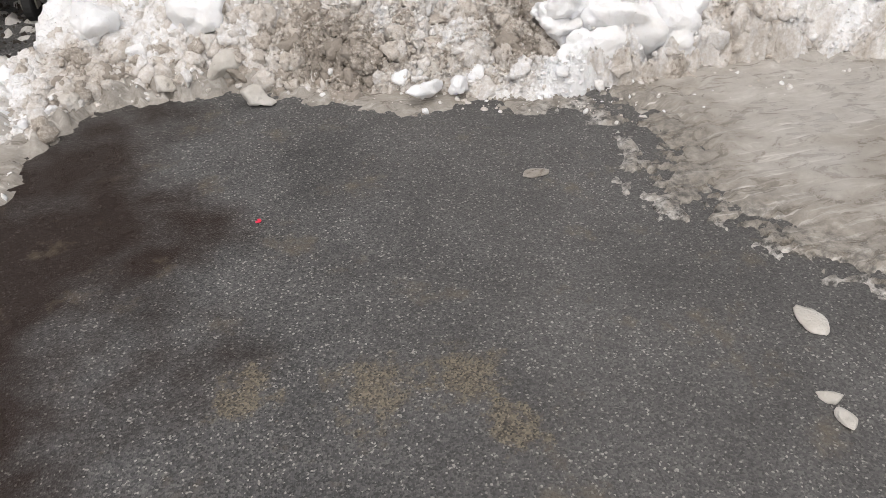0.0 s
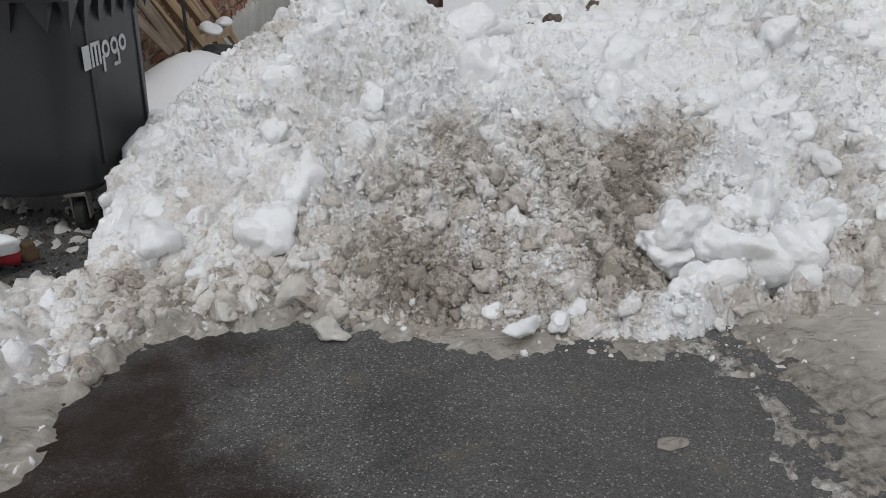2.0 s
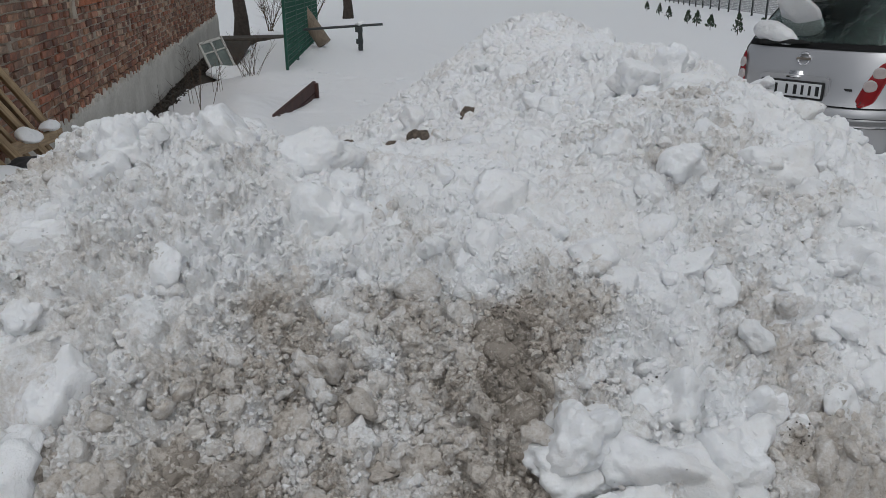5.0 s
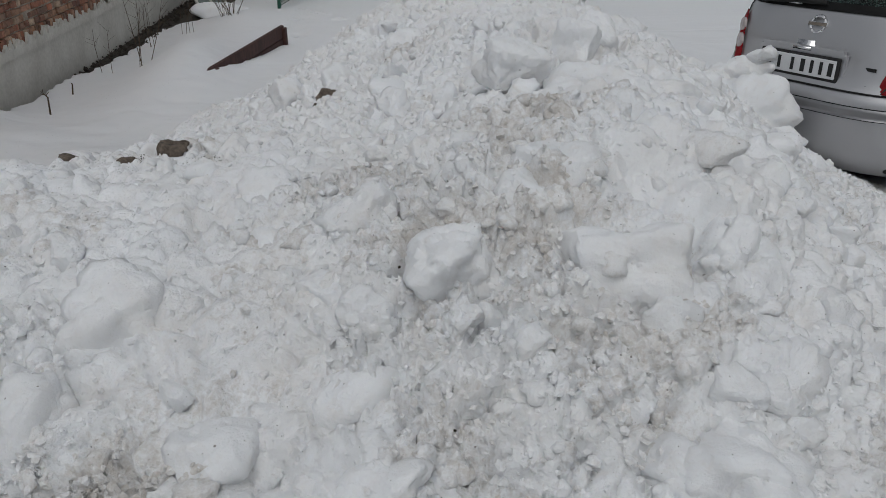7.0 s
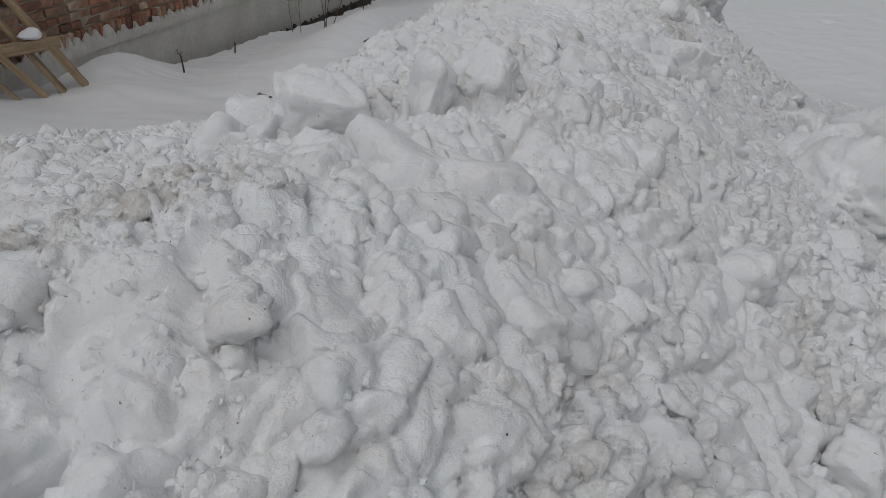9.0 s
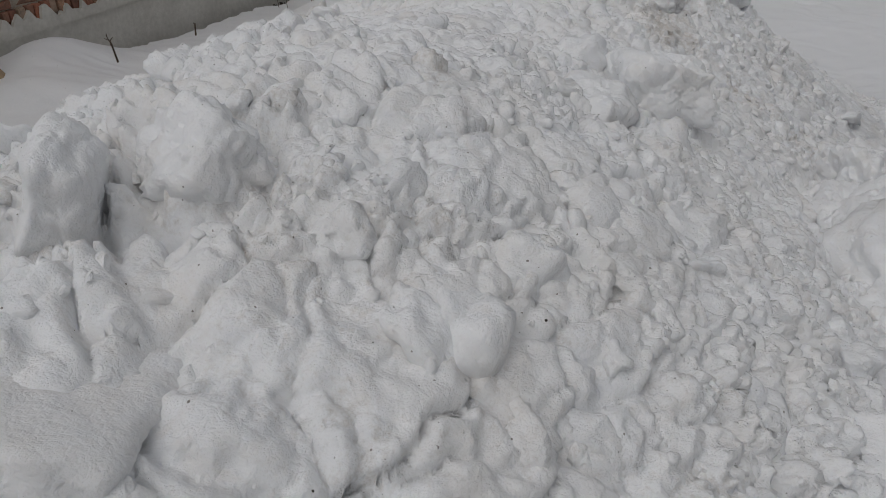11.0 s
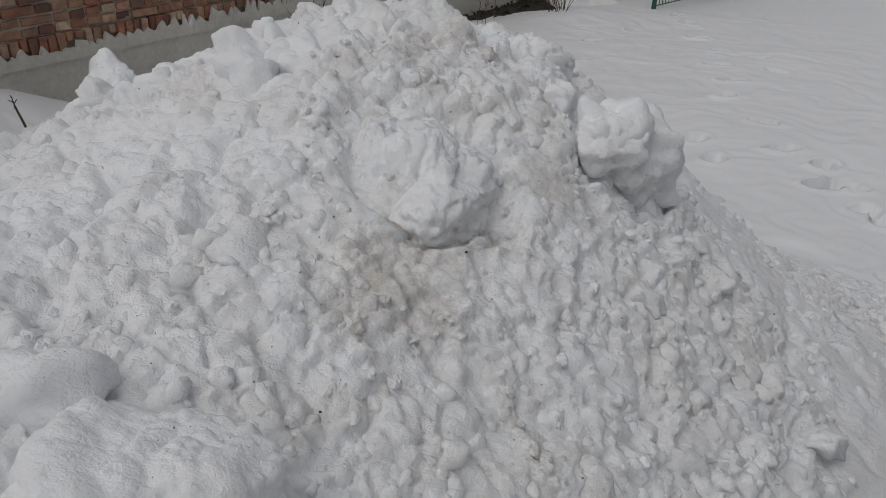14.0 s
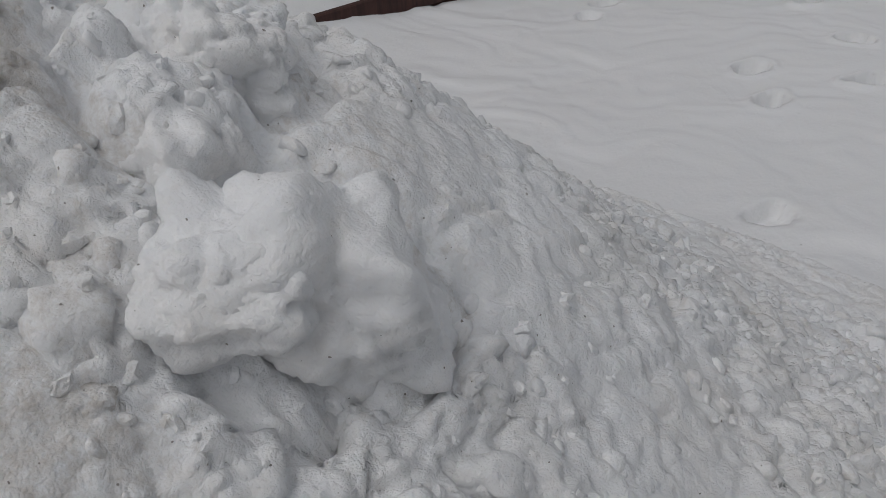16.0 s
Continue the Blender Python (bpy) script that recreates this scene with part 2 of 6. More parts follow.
def wood_material(name, dark, light, scale=1.0, rough=0.75):
    m, n, l, b = nodes_of(name, rough)
    v = coords(n)
    s = n.new("ShaderNodeMapping")
    s.inputs["Scale"].default_value = (14 * scale, 14 * scale, 0.9 * scale)
    l.new(v, s.inputs["Vector"])
    g = noise_tex(n, l, s.outputs[0], 3.0, 5, 0.65, 0.6)
    c = ramp(n, l, g, (0.3, dark), (0.7, light))
    c = mix(n, l, ramp(n, l, noise_tex(n, l, v, 4), (0.45, g3(0)), (0.75, g3(0.5))), c, tuple(d * 0.5 for d in dark))
    l.new(c, b.inputs["Base Color"])
    bump(n, l, b, g, 0.35, 0.004)
    return m


ASPHALT, ICE, BRICK, PLINTH = asphalt_material(), ice_material(), brick_material(), concrete_material()
MORTAR = plain("mortar", (0.36, 0.31, 0.25), 0.95, vary=0.4, scale=8, grain=50, relief=0.6)
RENDER_COAT = plain("old_plaster", (0.42, 0.36, 0.29), 0.9, vary=0.25)
NEW_BRICK = plain("orange_brick", (0.36, 0.125, 0.06), 0.85, vary=0.35, scale=14)
BOARD = wood_material("weathered_board", (0.24, 0.165, 0.095), (0.52, 0.39, 0.24))
BOARD_DARK = wood_material("brown_stained_wood", (0.035, 0.014, 0.012), (0.085, 0.035, 0.028))
LOG = wood_material("grey_log", (0.16, 0.12, 0.085), (0.34, 0.28, 0.21))
BARK = plain("bark", (0.045, 0.035, 0.028), 0.95, vary=0.5, scale=10, relief=0.8)
TWIG = plain("dry_stem", (0.085, 0.058, 0.04), 0.9, vary=0.4)
SOIL = plain("dark_soil", (0.045, 0.038, 0.03), 0.95, vary=0.6, scale=9, grain=40, relief=0.9)
LEAF = plain("dark_evergreen", (0.025, 0.045, 0.022), 0.7, vary=0.5, scale=20)
BIN_BLACK = plain("black_plastic", (0.026, 0.0275, 0.031), 0.42, vary=0.25, scale=3, grain=90, relief=0.12)
BIN_LID = plain("dark_grey_plastic", (0.028, 0.029, 0.032), 0.45, vary=0.25, scale=3, grain=90, relief=0.12)
DECAL = plain("white_decal", (0.62, 0.63, 0.64), 0.5, vary=0.1)
RUBBER = plain("black_rubber", (0.014, 0.014, 0.014), 0.8, vary=0.3)
STEEL = plain("dull_steel", (0.32, 0.30, 0.27), 0.45, 0.8, vary=0.3)
PAINT = plain("silver_paint", (0.47, 0.47, 0.485), 0.30, 0.6, vary=0.05, scale=2, grain=200, relief=0.0)
PAINT.node_tree.nodes["Principled BSDF"].inputs["Coat Weight"].default_value = 0.6
SEAM = plain("dark_seam", (0.015, 0.015, 0.016), 0.7, vary=0.2)
CHROME = plain("chrome", (0.75, 0.75, 0.76), 0.12, 1.0, vary=0.05, relief=0.0)
RED_LENS = plain("red_lens", (0.38, 0.012, 0.018), 0.12, vary=0.15, relief=0.0)
CLEAR_LENS = plain("clear_lens", (0.46, 0.40, 0.39), 0.15, vary=0.15, relief=0.0)
SEAT = plain("dark_seat_cloth", (0.035, 0.037, 0.042), 0.9, vary=0.2)
PLATE_WHITE = plain("plate_white", (0.72, 0.73, 0.74), 0.4, vary=0.06)
INK = plain("black_ink", (0.012, 0.012, 0.012), 0.5, vary=0.1)
GREEN_METAL = plain("green_coated_metal", (0.012, 0.075, 0.05), 0.45, vary=0.2)
FENCE_GREY = plain("dark_post_paint", (0.03, 0.035, 0.035), 0.6, vary=0.2)
WIRE = plain("galvanised_wire", (0.24, 0.25, 0.26), 0.5, 0.6, vary=0.2)
WHITE_PAINT = plain("flaking_white_paint", (0.55, 0.54, 0.50), 0.7, vary=0.25, scale=12)
RED_CLOTH = plain("wet_red_cloth", (0.30, 0.018, 0.03), 0.8, vary=0.3, scale=15)
BROWN_CLOTH = plain("wet_brown_cloth", (0.10, 0.06, 0.03), 0.85, vary=0.3, scale=15)
PETAL = plain("red_petal", (0.75, 0.03, 0.08), 0.5, vary=0.1)
PETAL.node_tree.nodes["Principled BSDF"].inputs["Roughness"].default_value = 0.5


def glass_material():
    m, n, l, b = nodes_of("tinted_glass", 0.05)
    b.inputs["Base Color"].default_value = (0.82, 0.92, 0.89, 1)
    b.inputs["Transmission Weight"].default_value = 1.0
    b.inputs["IOR"].default_value = 1.25
    return m


GLASS = glass_material()
# opaque grey-green; its lightness stands in for snow mirrored in the glass
REFLECTING_PANE = plain("snow_reflecting_pane", (0.16, 0.19, 0.175), 0.25, vary=0.4, scale=6)


# ---- small mesh kit ----
def mesh_of(name, verts, faces, mats, smooth=True, index=None):
    me = bpy.data.meshes.new(name)
    me.from_pydata([tuple(v) for v in verts], [], [tuple(f) for f in faces])
    for m in mats if isinstance(mats, (list, tuple)) else [mats]:
        me.materials.append(m)
    if smooth:
        me.polygons.foreach_set("use_smooth", [True] * len(me.polygons))
    if index is not None:
        me.polygons.foreach_set("material_index", index)
    me.update()
    return me


def bm_mesh(name, bm, mat, smooth=False):
    me = bpy.data.meshes.new(name)
    bmesh.ops.recalc_face_normals(bm, faces=bm.faces[:])
    bm.to_mesh(me)
    bm.free()
    me.materials.append(mat)
    if smooth:
        me.polygons.foreach_set("use_smooth", [True] * len(me.polygons))
    return me


def part(name, bm, mat, parent, label="", m=None, smooth=False):
    ob = new(name, bm_mesh(name, bm, mat, smooth))
    ob.parent = parent
    if m is not None:
        ob.matrix_basis = m
    if label:
        ob["label"] = label
    return ob


def box_bm(sx, sy, sz, at=(0, 0, 0), bevel=0.004, m=None, seg=1):
    """A box with its middle at the given place and slightly rounded edges."""
    bm = bmesh.new()
    bmesh.ops.create_cube(bm, size=1, matrix=Matrix.Diagonal((sx, sy, sz, 1)))
    if bevel:
        bmesh.ops.bevel(bm, geom=bm.edges[:], offset=bevel, segments=seg, affect="EDGES")
    bmesh.ops.transform(bm, matrix=Matrix.Translation(at) @ (m or Matrix()), verts=bm.verts[:])
    return bm


def join_bm(*parts):
    out = bmesh.new()
    for bm in parts:
        me = bpy.data.meshes.new("tmp")
        bm.to_mesh(me)
        bm.free()
        out.from_mesh(me)
        bpy.data.meshes.remove(me)
    return out


def tube_bm(points, radii, sides=10, cap=True):
    """A tapered round bar along a line of points."""
    bm = bmesh.new()
    pts = [Vector(p) for p in points]
    radii = [radii] * len(pts) if isinstance(radii, (int, float)) else radii
    rings = []
    for i, p in enumerate(pts):
        d = (pts[min(i + 1, len(pts) - 1)] - pts[max(i - 1, 0)]).normalized()
        u = d.orthogonal().normalized()
        w = d.cross(u)
        rings.append([bm.verts.new(p + radii[i] * (math.cos(a) * u + math.sin(a) * w)) for a in (2 * math.pi * k / sides for k in range(sides))])
    for a, b in zip(rings, rings[1:]):
        for k in range(sides):
            bm.faces.new((a[k], a[(k + 1) % sides], b[(k + 1) % sides], b[k]))
    if cap:
        bm.faces.new(rings[0][::-1])
        bm.faces.new(rings[-1])
    return bm


def empty(name, m=None):
    ob = new(name)
    ob.empty_display_size = 0.1
    if m is not None:
        ob.matrix_basis = m
    return ob


# ---- noise on arrays ----
def hashed(ix, iy, seed):
    h = (ix.astype(np.int64) * 374761393 + iy.astype(np.int64) * 668265263 + seed * 982451653) & 0xFFFFFFFF
    h = ((h ^ (h >> 13)) * 1274126177) & 0xFFFFFFFF
    h = ((h ^ (h >> 16)) * 2246822519) & 0xFFFFFFFF
    return ((h ^ (h >> 15)) & 0xFFFFFF) / float(0xFFFFFF)


def vnoise(x, y, seed=0):
    """Smooth noise between -1 and 1."""
    ix, iy = np.floor(x), np.floor(y)
    fx, fy = x - ix, y - iy
    ux, uy = fx * fx * fx * (fx * (fx * 6 - 15) + 10), fy * fy * fy * (fy * (fy * 6 - 15) + 10)
    a, b = hashed(ix, iy, seed), hashed(ix + 1, iy, seed)
    c, d = hashed(ix, iy + 1, seed), hashed(ix + 1, iy + 1, seed)
    return 2 * ((a * (1 - ux) + b * ux) * (1 - uy) + (c * (1 - ux) + d * ux) * uy) - 1


def fbm(x, y, seed=0, octaves=4, gain=0.5):
    out, amp = np.zeros_like(x), 1.0
    for k in range(octaves):
        out += amp * vnoise(x * 2 ** k + 17.3 * k, y * 2 ** k - 9.1 * k, seed + k)
        amp *= gain
    return out


def rubble(x, y, size, seed, sharp=5.0):
    """Heights of a packing of tilted, rounded lumps, about 0 to 1 before scaling by size."""
    gx, gy = np.floor(x / size), np.floor(y / size)
    best = np.full(x.shape, -1.0)
    for dx in (-1, 0, 1):
        for dy in (-1, 0, 1):
            cx, cy = gx + dx, gy + dy
            px = (cx + 0.15 + 0.7 * hashed(cx, cy, seed)) * size
            py = (cy + 0.15 + 0.7 * hashed(cx, cy, seed + 1)) * size
            turn = 6.283 * hashed(cx, cy, seed + 2)
            long = 0.75 + 0.6 * hashed(cx, cy, seed + 3)
            r = size * (0.40 + 0.42 * hashed(cx, cy, seed + 4))
            top = 0.15 + 0.85 * hashed(cx, cy, seed + 5) ** 1.5
            ex, ey = x - px, y - py
            u, w = (ex * np.cos(turn) + ey * np.sin(turn)) / (r * long), (-ex * np.sin(turn) + ey * np.cos(turn)) * long / r
            d = (np.abs(u) ** 2.6 + np.abs(w) ** 2.6) ** (1 / 2.6)
            tilt = (hashed(cx, cy, seed + 6) - 0.5) * u + (hashed(cx, cy, seed + 7) - 0.5) * w
            best = np.maximum(best, np.where(d < 1, (top + 0.55 * tilt) * (1 - d ** sharp) - 0.25 * d, -1.0 * np.minimum(d, 1.3)))
    return np.clip(best, -0.6, 1.2)


EDGES = np.array([(x, y, z) for x in (-1, 0, 1) for y in (-1, 0, 1) for z in (-1, 0, 1) if abs(x) + abs(y) + abs(z) == 2], dtype=np.float32)


def vnoise3(P, seed=0):
    """Smooth gradient noise, about -1 to 1, at places in space, one a row."""
    G = np.floor(P)
    f = (P - G).astype(np.float32)
    w = f * f * f * (f * (f * 6 - 15) + 10)
    out = np.zeros(len(P), np.float32)
    for dx in (0, 1):
        for dy in (0, 1):
            for dz in (0, 1):
                h = hashed(G[:, 0] + dx + 7919 * (G[:, 2] + dz), G[:, 1] + dy - 3571 * (G[:, 2] + dz), seed)
                e = EDGES[np.minimum((h * 12).astype(int), 11)]
                dot = e[:, 0] * (f[:, 0] - dx) + e[:, 1] * (f[:, 1] - dy) + e[:, 2] * (f[:, 2] - dz)
                out += dot * (w[:, 0] if dx else 1 - w[:, 0]) * (w[:, 1] if dy else 1 - w[:, 1]) * (w[:, 2] if dz else 1 - w[:, 2])
    return 1.5 * out.astype(float)


def billow(P, seed):
    """Rounded swellings with sharp creases between them."""
    return 0.42 - np.exp(-4.5 * np.abs(vnoise3(P, seed)))


def fbm3(P, seed=0, octaves=3, gain=0.5):
    out, amp = np.zeros(len(P)), 1.0
    for k in range(octaves):
        out += amp * vnoise3(P * 2 ** k + 13.7 * k, seed + k)
        amp *= gain
    return out


def clods(x, y, z, size, seed, edge=0.1):
    """A packing of broken, tilted clods with crisp joints between them, in space."""
    x, y, z = (np.asarray(a / size, dtype=np.float32) for a in (x, y, z))
    gx, gy, gz = np.floor(x), np.floor(y), np.floor(z)
    d1, d2 = np.full(x.shape, 9.0, np.float32), np.full(x.shape, 9.0, np.float32)
    tall, lean = np.zeros_like(x), np.zeros_like(x)
    for dx in (-1, 0, 1):
        for dy in (-1, 0, 1):
            for dz in (-1, 0, 1):
                cx, cy = gx + dx + 7919 * (gz + dz), gy + dy - 3571 * (gz + dz)
                h1, h2, h3 = (hashed(cx, cy, seed + k).astype(np.float32) for k in range(3))
                ex, ey, ez = x - gx - dx - h1, y - gy - dy - h2, z - gz - dz - h3
                d = np.sqrt(ex * ex + ey * ey + 1.3 * ez * ez) + 0.25 * (h1 - 0.5)
                near = d < d1
                d2 = np.where(near, d1, np.minimum(d2, d))
                d1 = np.where(near, d, d1)
                tall = np.where(near, (h1 * 7.3 + h3 * 3.1) % 1.0, tall)
                lean = np.where(near, (h2 - 0.5) * ex + (h3 - 0.5) * ey + (h1 - 0.5) * ez, lean)
    gap = d2 - d1
    shoulder = 1 - np.exp(-gap / edge)
    return (0.1 + 0.9 * tall + 1.3 * lean) * shoulder - 0.45 * np.exp(-gap / (0.35 * edge)) - 0.25, (tall * 5.7) % 1.0 - 0.5


def step(a, b, x):
    t = np.clip((x - a) / (b - a), 0, 1)
    return t * t * (3 - 2 * t)


def sheet(name, xs, ys, z, mats, fields=None, keep=None, shift=None):
    """A grid of heights as one mesh; keep masks out the quads that are not wanted."""
    X, Y = np.meshgrid(xs, ys)
    if shift is not None:
        X, Y = X + shift[0], Y + shift[1]
    nx, ny = len(xs), len(ys)
    co = np.stack([X, Y, z], -1).reshape(-1, 3).astype(np.float32)
    i = np.arange(nx * ny).reshape(ny, nx)
    q = np.stack([i[:-1, :-1], i[:-1, 1:], i[1:, 1:], i[1:, :-1]], -1).reshape(-1, 4)
    if keep is not None:
        k = keep
        k = (k[:-1, :-1] | k[:-1, 1:] | k[1:, 1:] | k[1:, :-1]).reshape(-1)
        q = q[k]
        used = np.unique(q)
        back = np.full(nx * ny, -1)
        back[used] = np.arange(len(used))
        q, co = back[q], co[used]
    else:
        used = np.arange(nx * ny)
    me = bpy.data.meshes.new(name)
    me.vertices.add(len(co))
    me.vertices.foreach_set("co", co.ravel())
    me.loops.add(q.size)
    me.loops.foreach_set("vertex_index", q.ravel().astype(np.int32))
    me.polygons.add(len(q))
    me.polygons.foreach_set("loop_start", np.arange(0, q.size, 4, dtype=np.int32))
    me.polygons.foreach_set("use_smooth", np.ones(len(q), dtype=bool))
    for m in mats if isinstance(mats, (list, tuple)) else [mats]:
        me.materials.append(m)
    me.update(calc_edges=True)
    for key, arr in (fields or {}).items():
        at = me.attributes.new(key, "FLOAT", "POINT")
        at.data.foreach_set("value", arr.reshape(-1)[used].astype(np.float32))
    return new(name, me)


# ---- ground: wet asphalt that dips away under the snow behind the heap ----
def stretch(lo, hi, fine, far_lo, far_hi, steps=14):
    mid = np.arange(lo, hi + 1e-6, fine)
    a = lo - (lo - far_lo) * np.linspace(1, 0, steps, endpoint=False) ** 3
    b = hi + (far_hi - hi) * np.linspace(0, 1, steps + 1)[1:] ** 3
    return np.concatenate([a, mid, b])


gx, gy = stretch(-8, 10, 1.0, -500, 500), stretch(-4, 12, 1.0, -300, 700)
GX, GY = np.meshgrid(gx, gy)
ground = tagged(sheet("ground", gx, gy, -0.75 * step(4.8, 7.5, GY), ASPHALT), "wet dark grey asphalt with pale stone chips", "ground", kind="structure")

MOUNDS = [  # the loads that make up the heap: x, y, height; each about 0.6 m wide
    (0.3, 2.6, -0.03), (1.05, 2.6, -0.08), (1.42, 3.32, 0.36), (2.92, 3.32, 0.29), (3.68, 3.32, -0.27),
    (-1.3, 3.45, 0.08), (-0.45, 4.04, 0.14), (0.3, 4.04, 0.38), (1.05, 4.04, 0.16), (1.8, 4.04, 0.22),
    (2.55, 4.04, 0.59), (-0.07, 4.76, 0.43), (1.42, 4.76, 0.3), (2.92, 4.76, 0.32), (1.05, 5.48, 0.38),
    (2.55, 5.48, 0.47), (3.3, 5.48, 0.28), (4.05, 5.48, 0.13), (2.17, 6.2, 0.33), (2.92, 6.2, 0.26),
    (3.68, 6.2, 0.18), (1.8, 6.92, 0.27), (3.3, 6.92, 0.37), (2.17, 7.64, 0.34), (2.92, 7.64, 0.55),
    (3.68, 7.64, 0.19), (4.42, 7.64, 0.11), (1.8, 8.36, 0.14), (3.3, 8.36, 0.47), (4.8, 8.36, 0.16),
    (-0.5, 4.25, 0.30), (3.32, 7.9, 0.07),
]


def heap(x, y):
    out = np.zeros_like(x)
    for u, v, a in MOUNDS:
        out += a * np.exp(-((x - u) ** 2 + (y - v) ** 2) / 0.72)
    return out


# ---- slush and ice left on the asphalt round the cleared patch ----
def cover(x, y):
    """How far a place lies outside the cleared patch, with a ragged edge."""
    left = np.interp(y, [0, 1.5, 2.08, 2.3, 2.9], [-2.2, -1.5, -1.2, -1.08, -0.97]) - x
    right = x - np.interp(y, [0.5, 0.9, 1.3, 1.54, 1.8, 1.88, 2.05, 2.25, 2.5], [1.9, 1.65, 1.36, 1.17, 0.96, 0.90, 0.95, 1.02, 0.95])
    front = y - np.interp(x, [-1, -0.8, -0.5, -0.25, 0, 0.2, 0.5, 0.75, 0.95], [2.9, 2.98, 3.0, 2.95, 2.8, 2.68, 2.62, 2.55, 2.52])
    c = np.maximum(np.maximum(left, right), front)
    return c + 0.045 * fbm(x * 5, y * 5, 31, 4, 0.6) + (0.022 + 0.022 * step(0.6, 1.0, x)) * fbm(x * 20, y * 20, 35, 4, 0.65)


cx = np.concatenate([np.linspace(-9, -2.8, 30, endpoint=False), np.arange(-2.8, 3.6, 0.015), np.linspace(3.6, 12, 30)])
cy = np.concatenate([np.linspace(-4, 0.4, 20, endpoint=False), np.arange(0.4, 3.5, 0.015), np.linspace(3.5, 4.6, 20)])
CX, CY = np.meshgrid(cx, cy)
C = cover(CX, CY)
under_bin = step(0.12, -0.10, np.maximum(np.maximum(CX + 1.20, 3.42 - CY), np.maximum(-2.9 - CX, CY - 5.2)) + 0.08 * fbm(CX * 4, CY * 4, 8, 3))
rise = 0.012 * step(0.0, 0.05, C) + 0.03 * step(0.1, 0.6, C) * (1 + 0.5 * fbm(CX * 3, CY * 3, 41, 3)) + 0.003 * fbm(CX * 9, CY * 26, 44, 4) * step(0.02, 0.2, C)
rise += (0.012 * rubble(CX, CY, 0.07, 51) + 0.02 * rubble(CX, CY, 0.17, 57) + step(-0.5, -0.9, CX) * (0.014 * rubble(CX, CY, 0.045, 53) + 0.012 * rubble(CX, CY, 0.09, 55))) * step(0.05, 0.3, C) * step(-0.2, 0.5, fbm(CX * 1.7, CY * 1.7, 61, 3) + 0.5 * step(-0.9, -1.5, CX))
holes = step(0.12, 0.4, fbm(CX * 9, CY * 9, 71, 5, 0.65)) * step(0.55, 0.05, C) * step(0.3, 0.9, CX)
bank = step(-0.95, -1.35, CX + 0.10 * fbm(CX * 3, CY * 3, 63, 3)) * step(0.0, 0.25, C) * step(0.9, 1.6, CY)  # the chunky bank of snow before the container
rise += bank * (0.05 + 0.055 * rubble(CX, CY, 0.13, 66) + 0.035 * rubble(CX, CY, 0.065, 67) + 0.02 * rubble(CX, CY, 0.035, 68))
lip = step(0.15, -0.35, CX) * step(-1.15, -0.98, CX) * step(2.0, 2.4, CY) * step(0.0, 0.045, C)  # the broken crust at the heap's foot
rise += lip * (0.03 + 0.05 * rubble(CX, CY, 0.11, 76) + 0.03 * rubble(CX, CY, 0.05, 77))
Z = np.where(C > 0, rise, C * 0.3) - 0.03 * holes - 0.14 * under_bin
slush = tagged(sheet("slush", cx, cy, Z, ICE, {"thin": np.clip(step(0.55, 0.0, C) * step(0.6, 1.1, CX) + 0.25 * step(0.2, 0, C), 0, 1), "snowy": np.clip((0.08 + 0.37 * step(0.7, 1.0, CX)) * np.exp(-((C - 0.025) / 0.03) ** 2) + 0.62 * bank + 0.22 * step(0.25, 0.7, C) * step(0.9, 1.5, CX) * step(-0.2, 0.5, fbm(CX * 2, CY * 5, 73, 4)) + 0.04 * step(2.5, 2.75, CY), 0, 1)}, keep=Z > -0.012), "dirty brown-grey ice and slush frozen on the asphalt", "slush", kind="stuff")


# ---- the smooth snow that lies over the yard ----
def gauss(x, y, u, v, sx, sy):
    return np.exp(-((x - u) / sx) ** 2 - ((y - v) / sy) ** 2)


def yard(x, y):
    z = 0.04 - 0.10 * step(5.5, 9.0, y) + 0.03 * fbm(x * 0.5, y * 0.5, 81, 3) + 0.010 * fbm(x * 2.3, y * 1.1, 85, 3)
    z += 0.40 * gauss(x, y, -1.15, 6.6, 0.55, 0.8) + 0.22 * gauss(x, y, -1.0, 9.0, 0.4, 0.5) + 0.12 * gauss(x, y, -0.45, 8.3, 0.45, 0.5)
    z += 0.10 * gauss(x, y, 0.5, 7.2, 0.7, 0.7) + 0.24 * gauss(x, y, 0.62, 11.2, 0.42, 1.5) + 0.12 * gauss(x, y, 1.0, 15.2, 0.7, 0.6)
    z += 0.16 * gauss(x, y, 4.3, 6.6, 0.45, 0.5)
    wx, wy = x + 0.35 * fbm(x * 1.3, y * 1.3, 86, 3), y + 0.35 * fbm(x * 1.3, y * 1.3, 87, 3)
    z += 0.010 * fbm(wx * 2.6 + 0.6 * wy, wy * 4.0 - 1.0 * wx, 88, 3) * step(6, 8.5, y) * step(40, 20, y)
    beside = x - (-1.18 + 0.1317 * (y - 10.05))
    z -= np.interp(y, [8, 10, 13, 20], [0.02, 0.14, 0.19, 0.20]) * step(1.7, 0.4, beside)
    z -= 0.30 * step(0.32, 0.18, beside + 0.08 * fbm(x * 3, y * 3, 91, 3)) * step(9.2, 10.0, y)
    away = np.maximum(np.maximum(x + 1.20, 3.4 - y), np.maximum(-2.9 - x, y - 5.3)) + 0.06 * fbm(x * 4, y * 4, 8, 3)
    z -= 0.35 * step(0.1, -0.1, away)
    z -= 0.25 * step(3.9, 3.5, y)
    bed = step(1.5, 0.5, np.abs(x - 2.0)) * step(26.2, 26.7, y) * step(28.2, 27.6, y)
    return z - 0.3 * bed


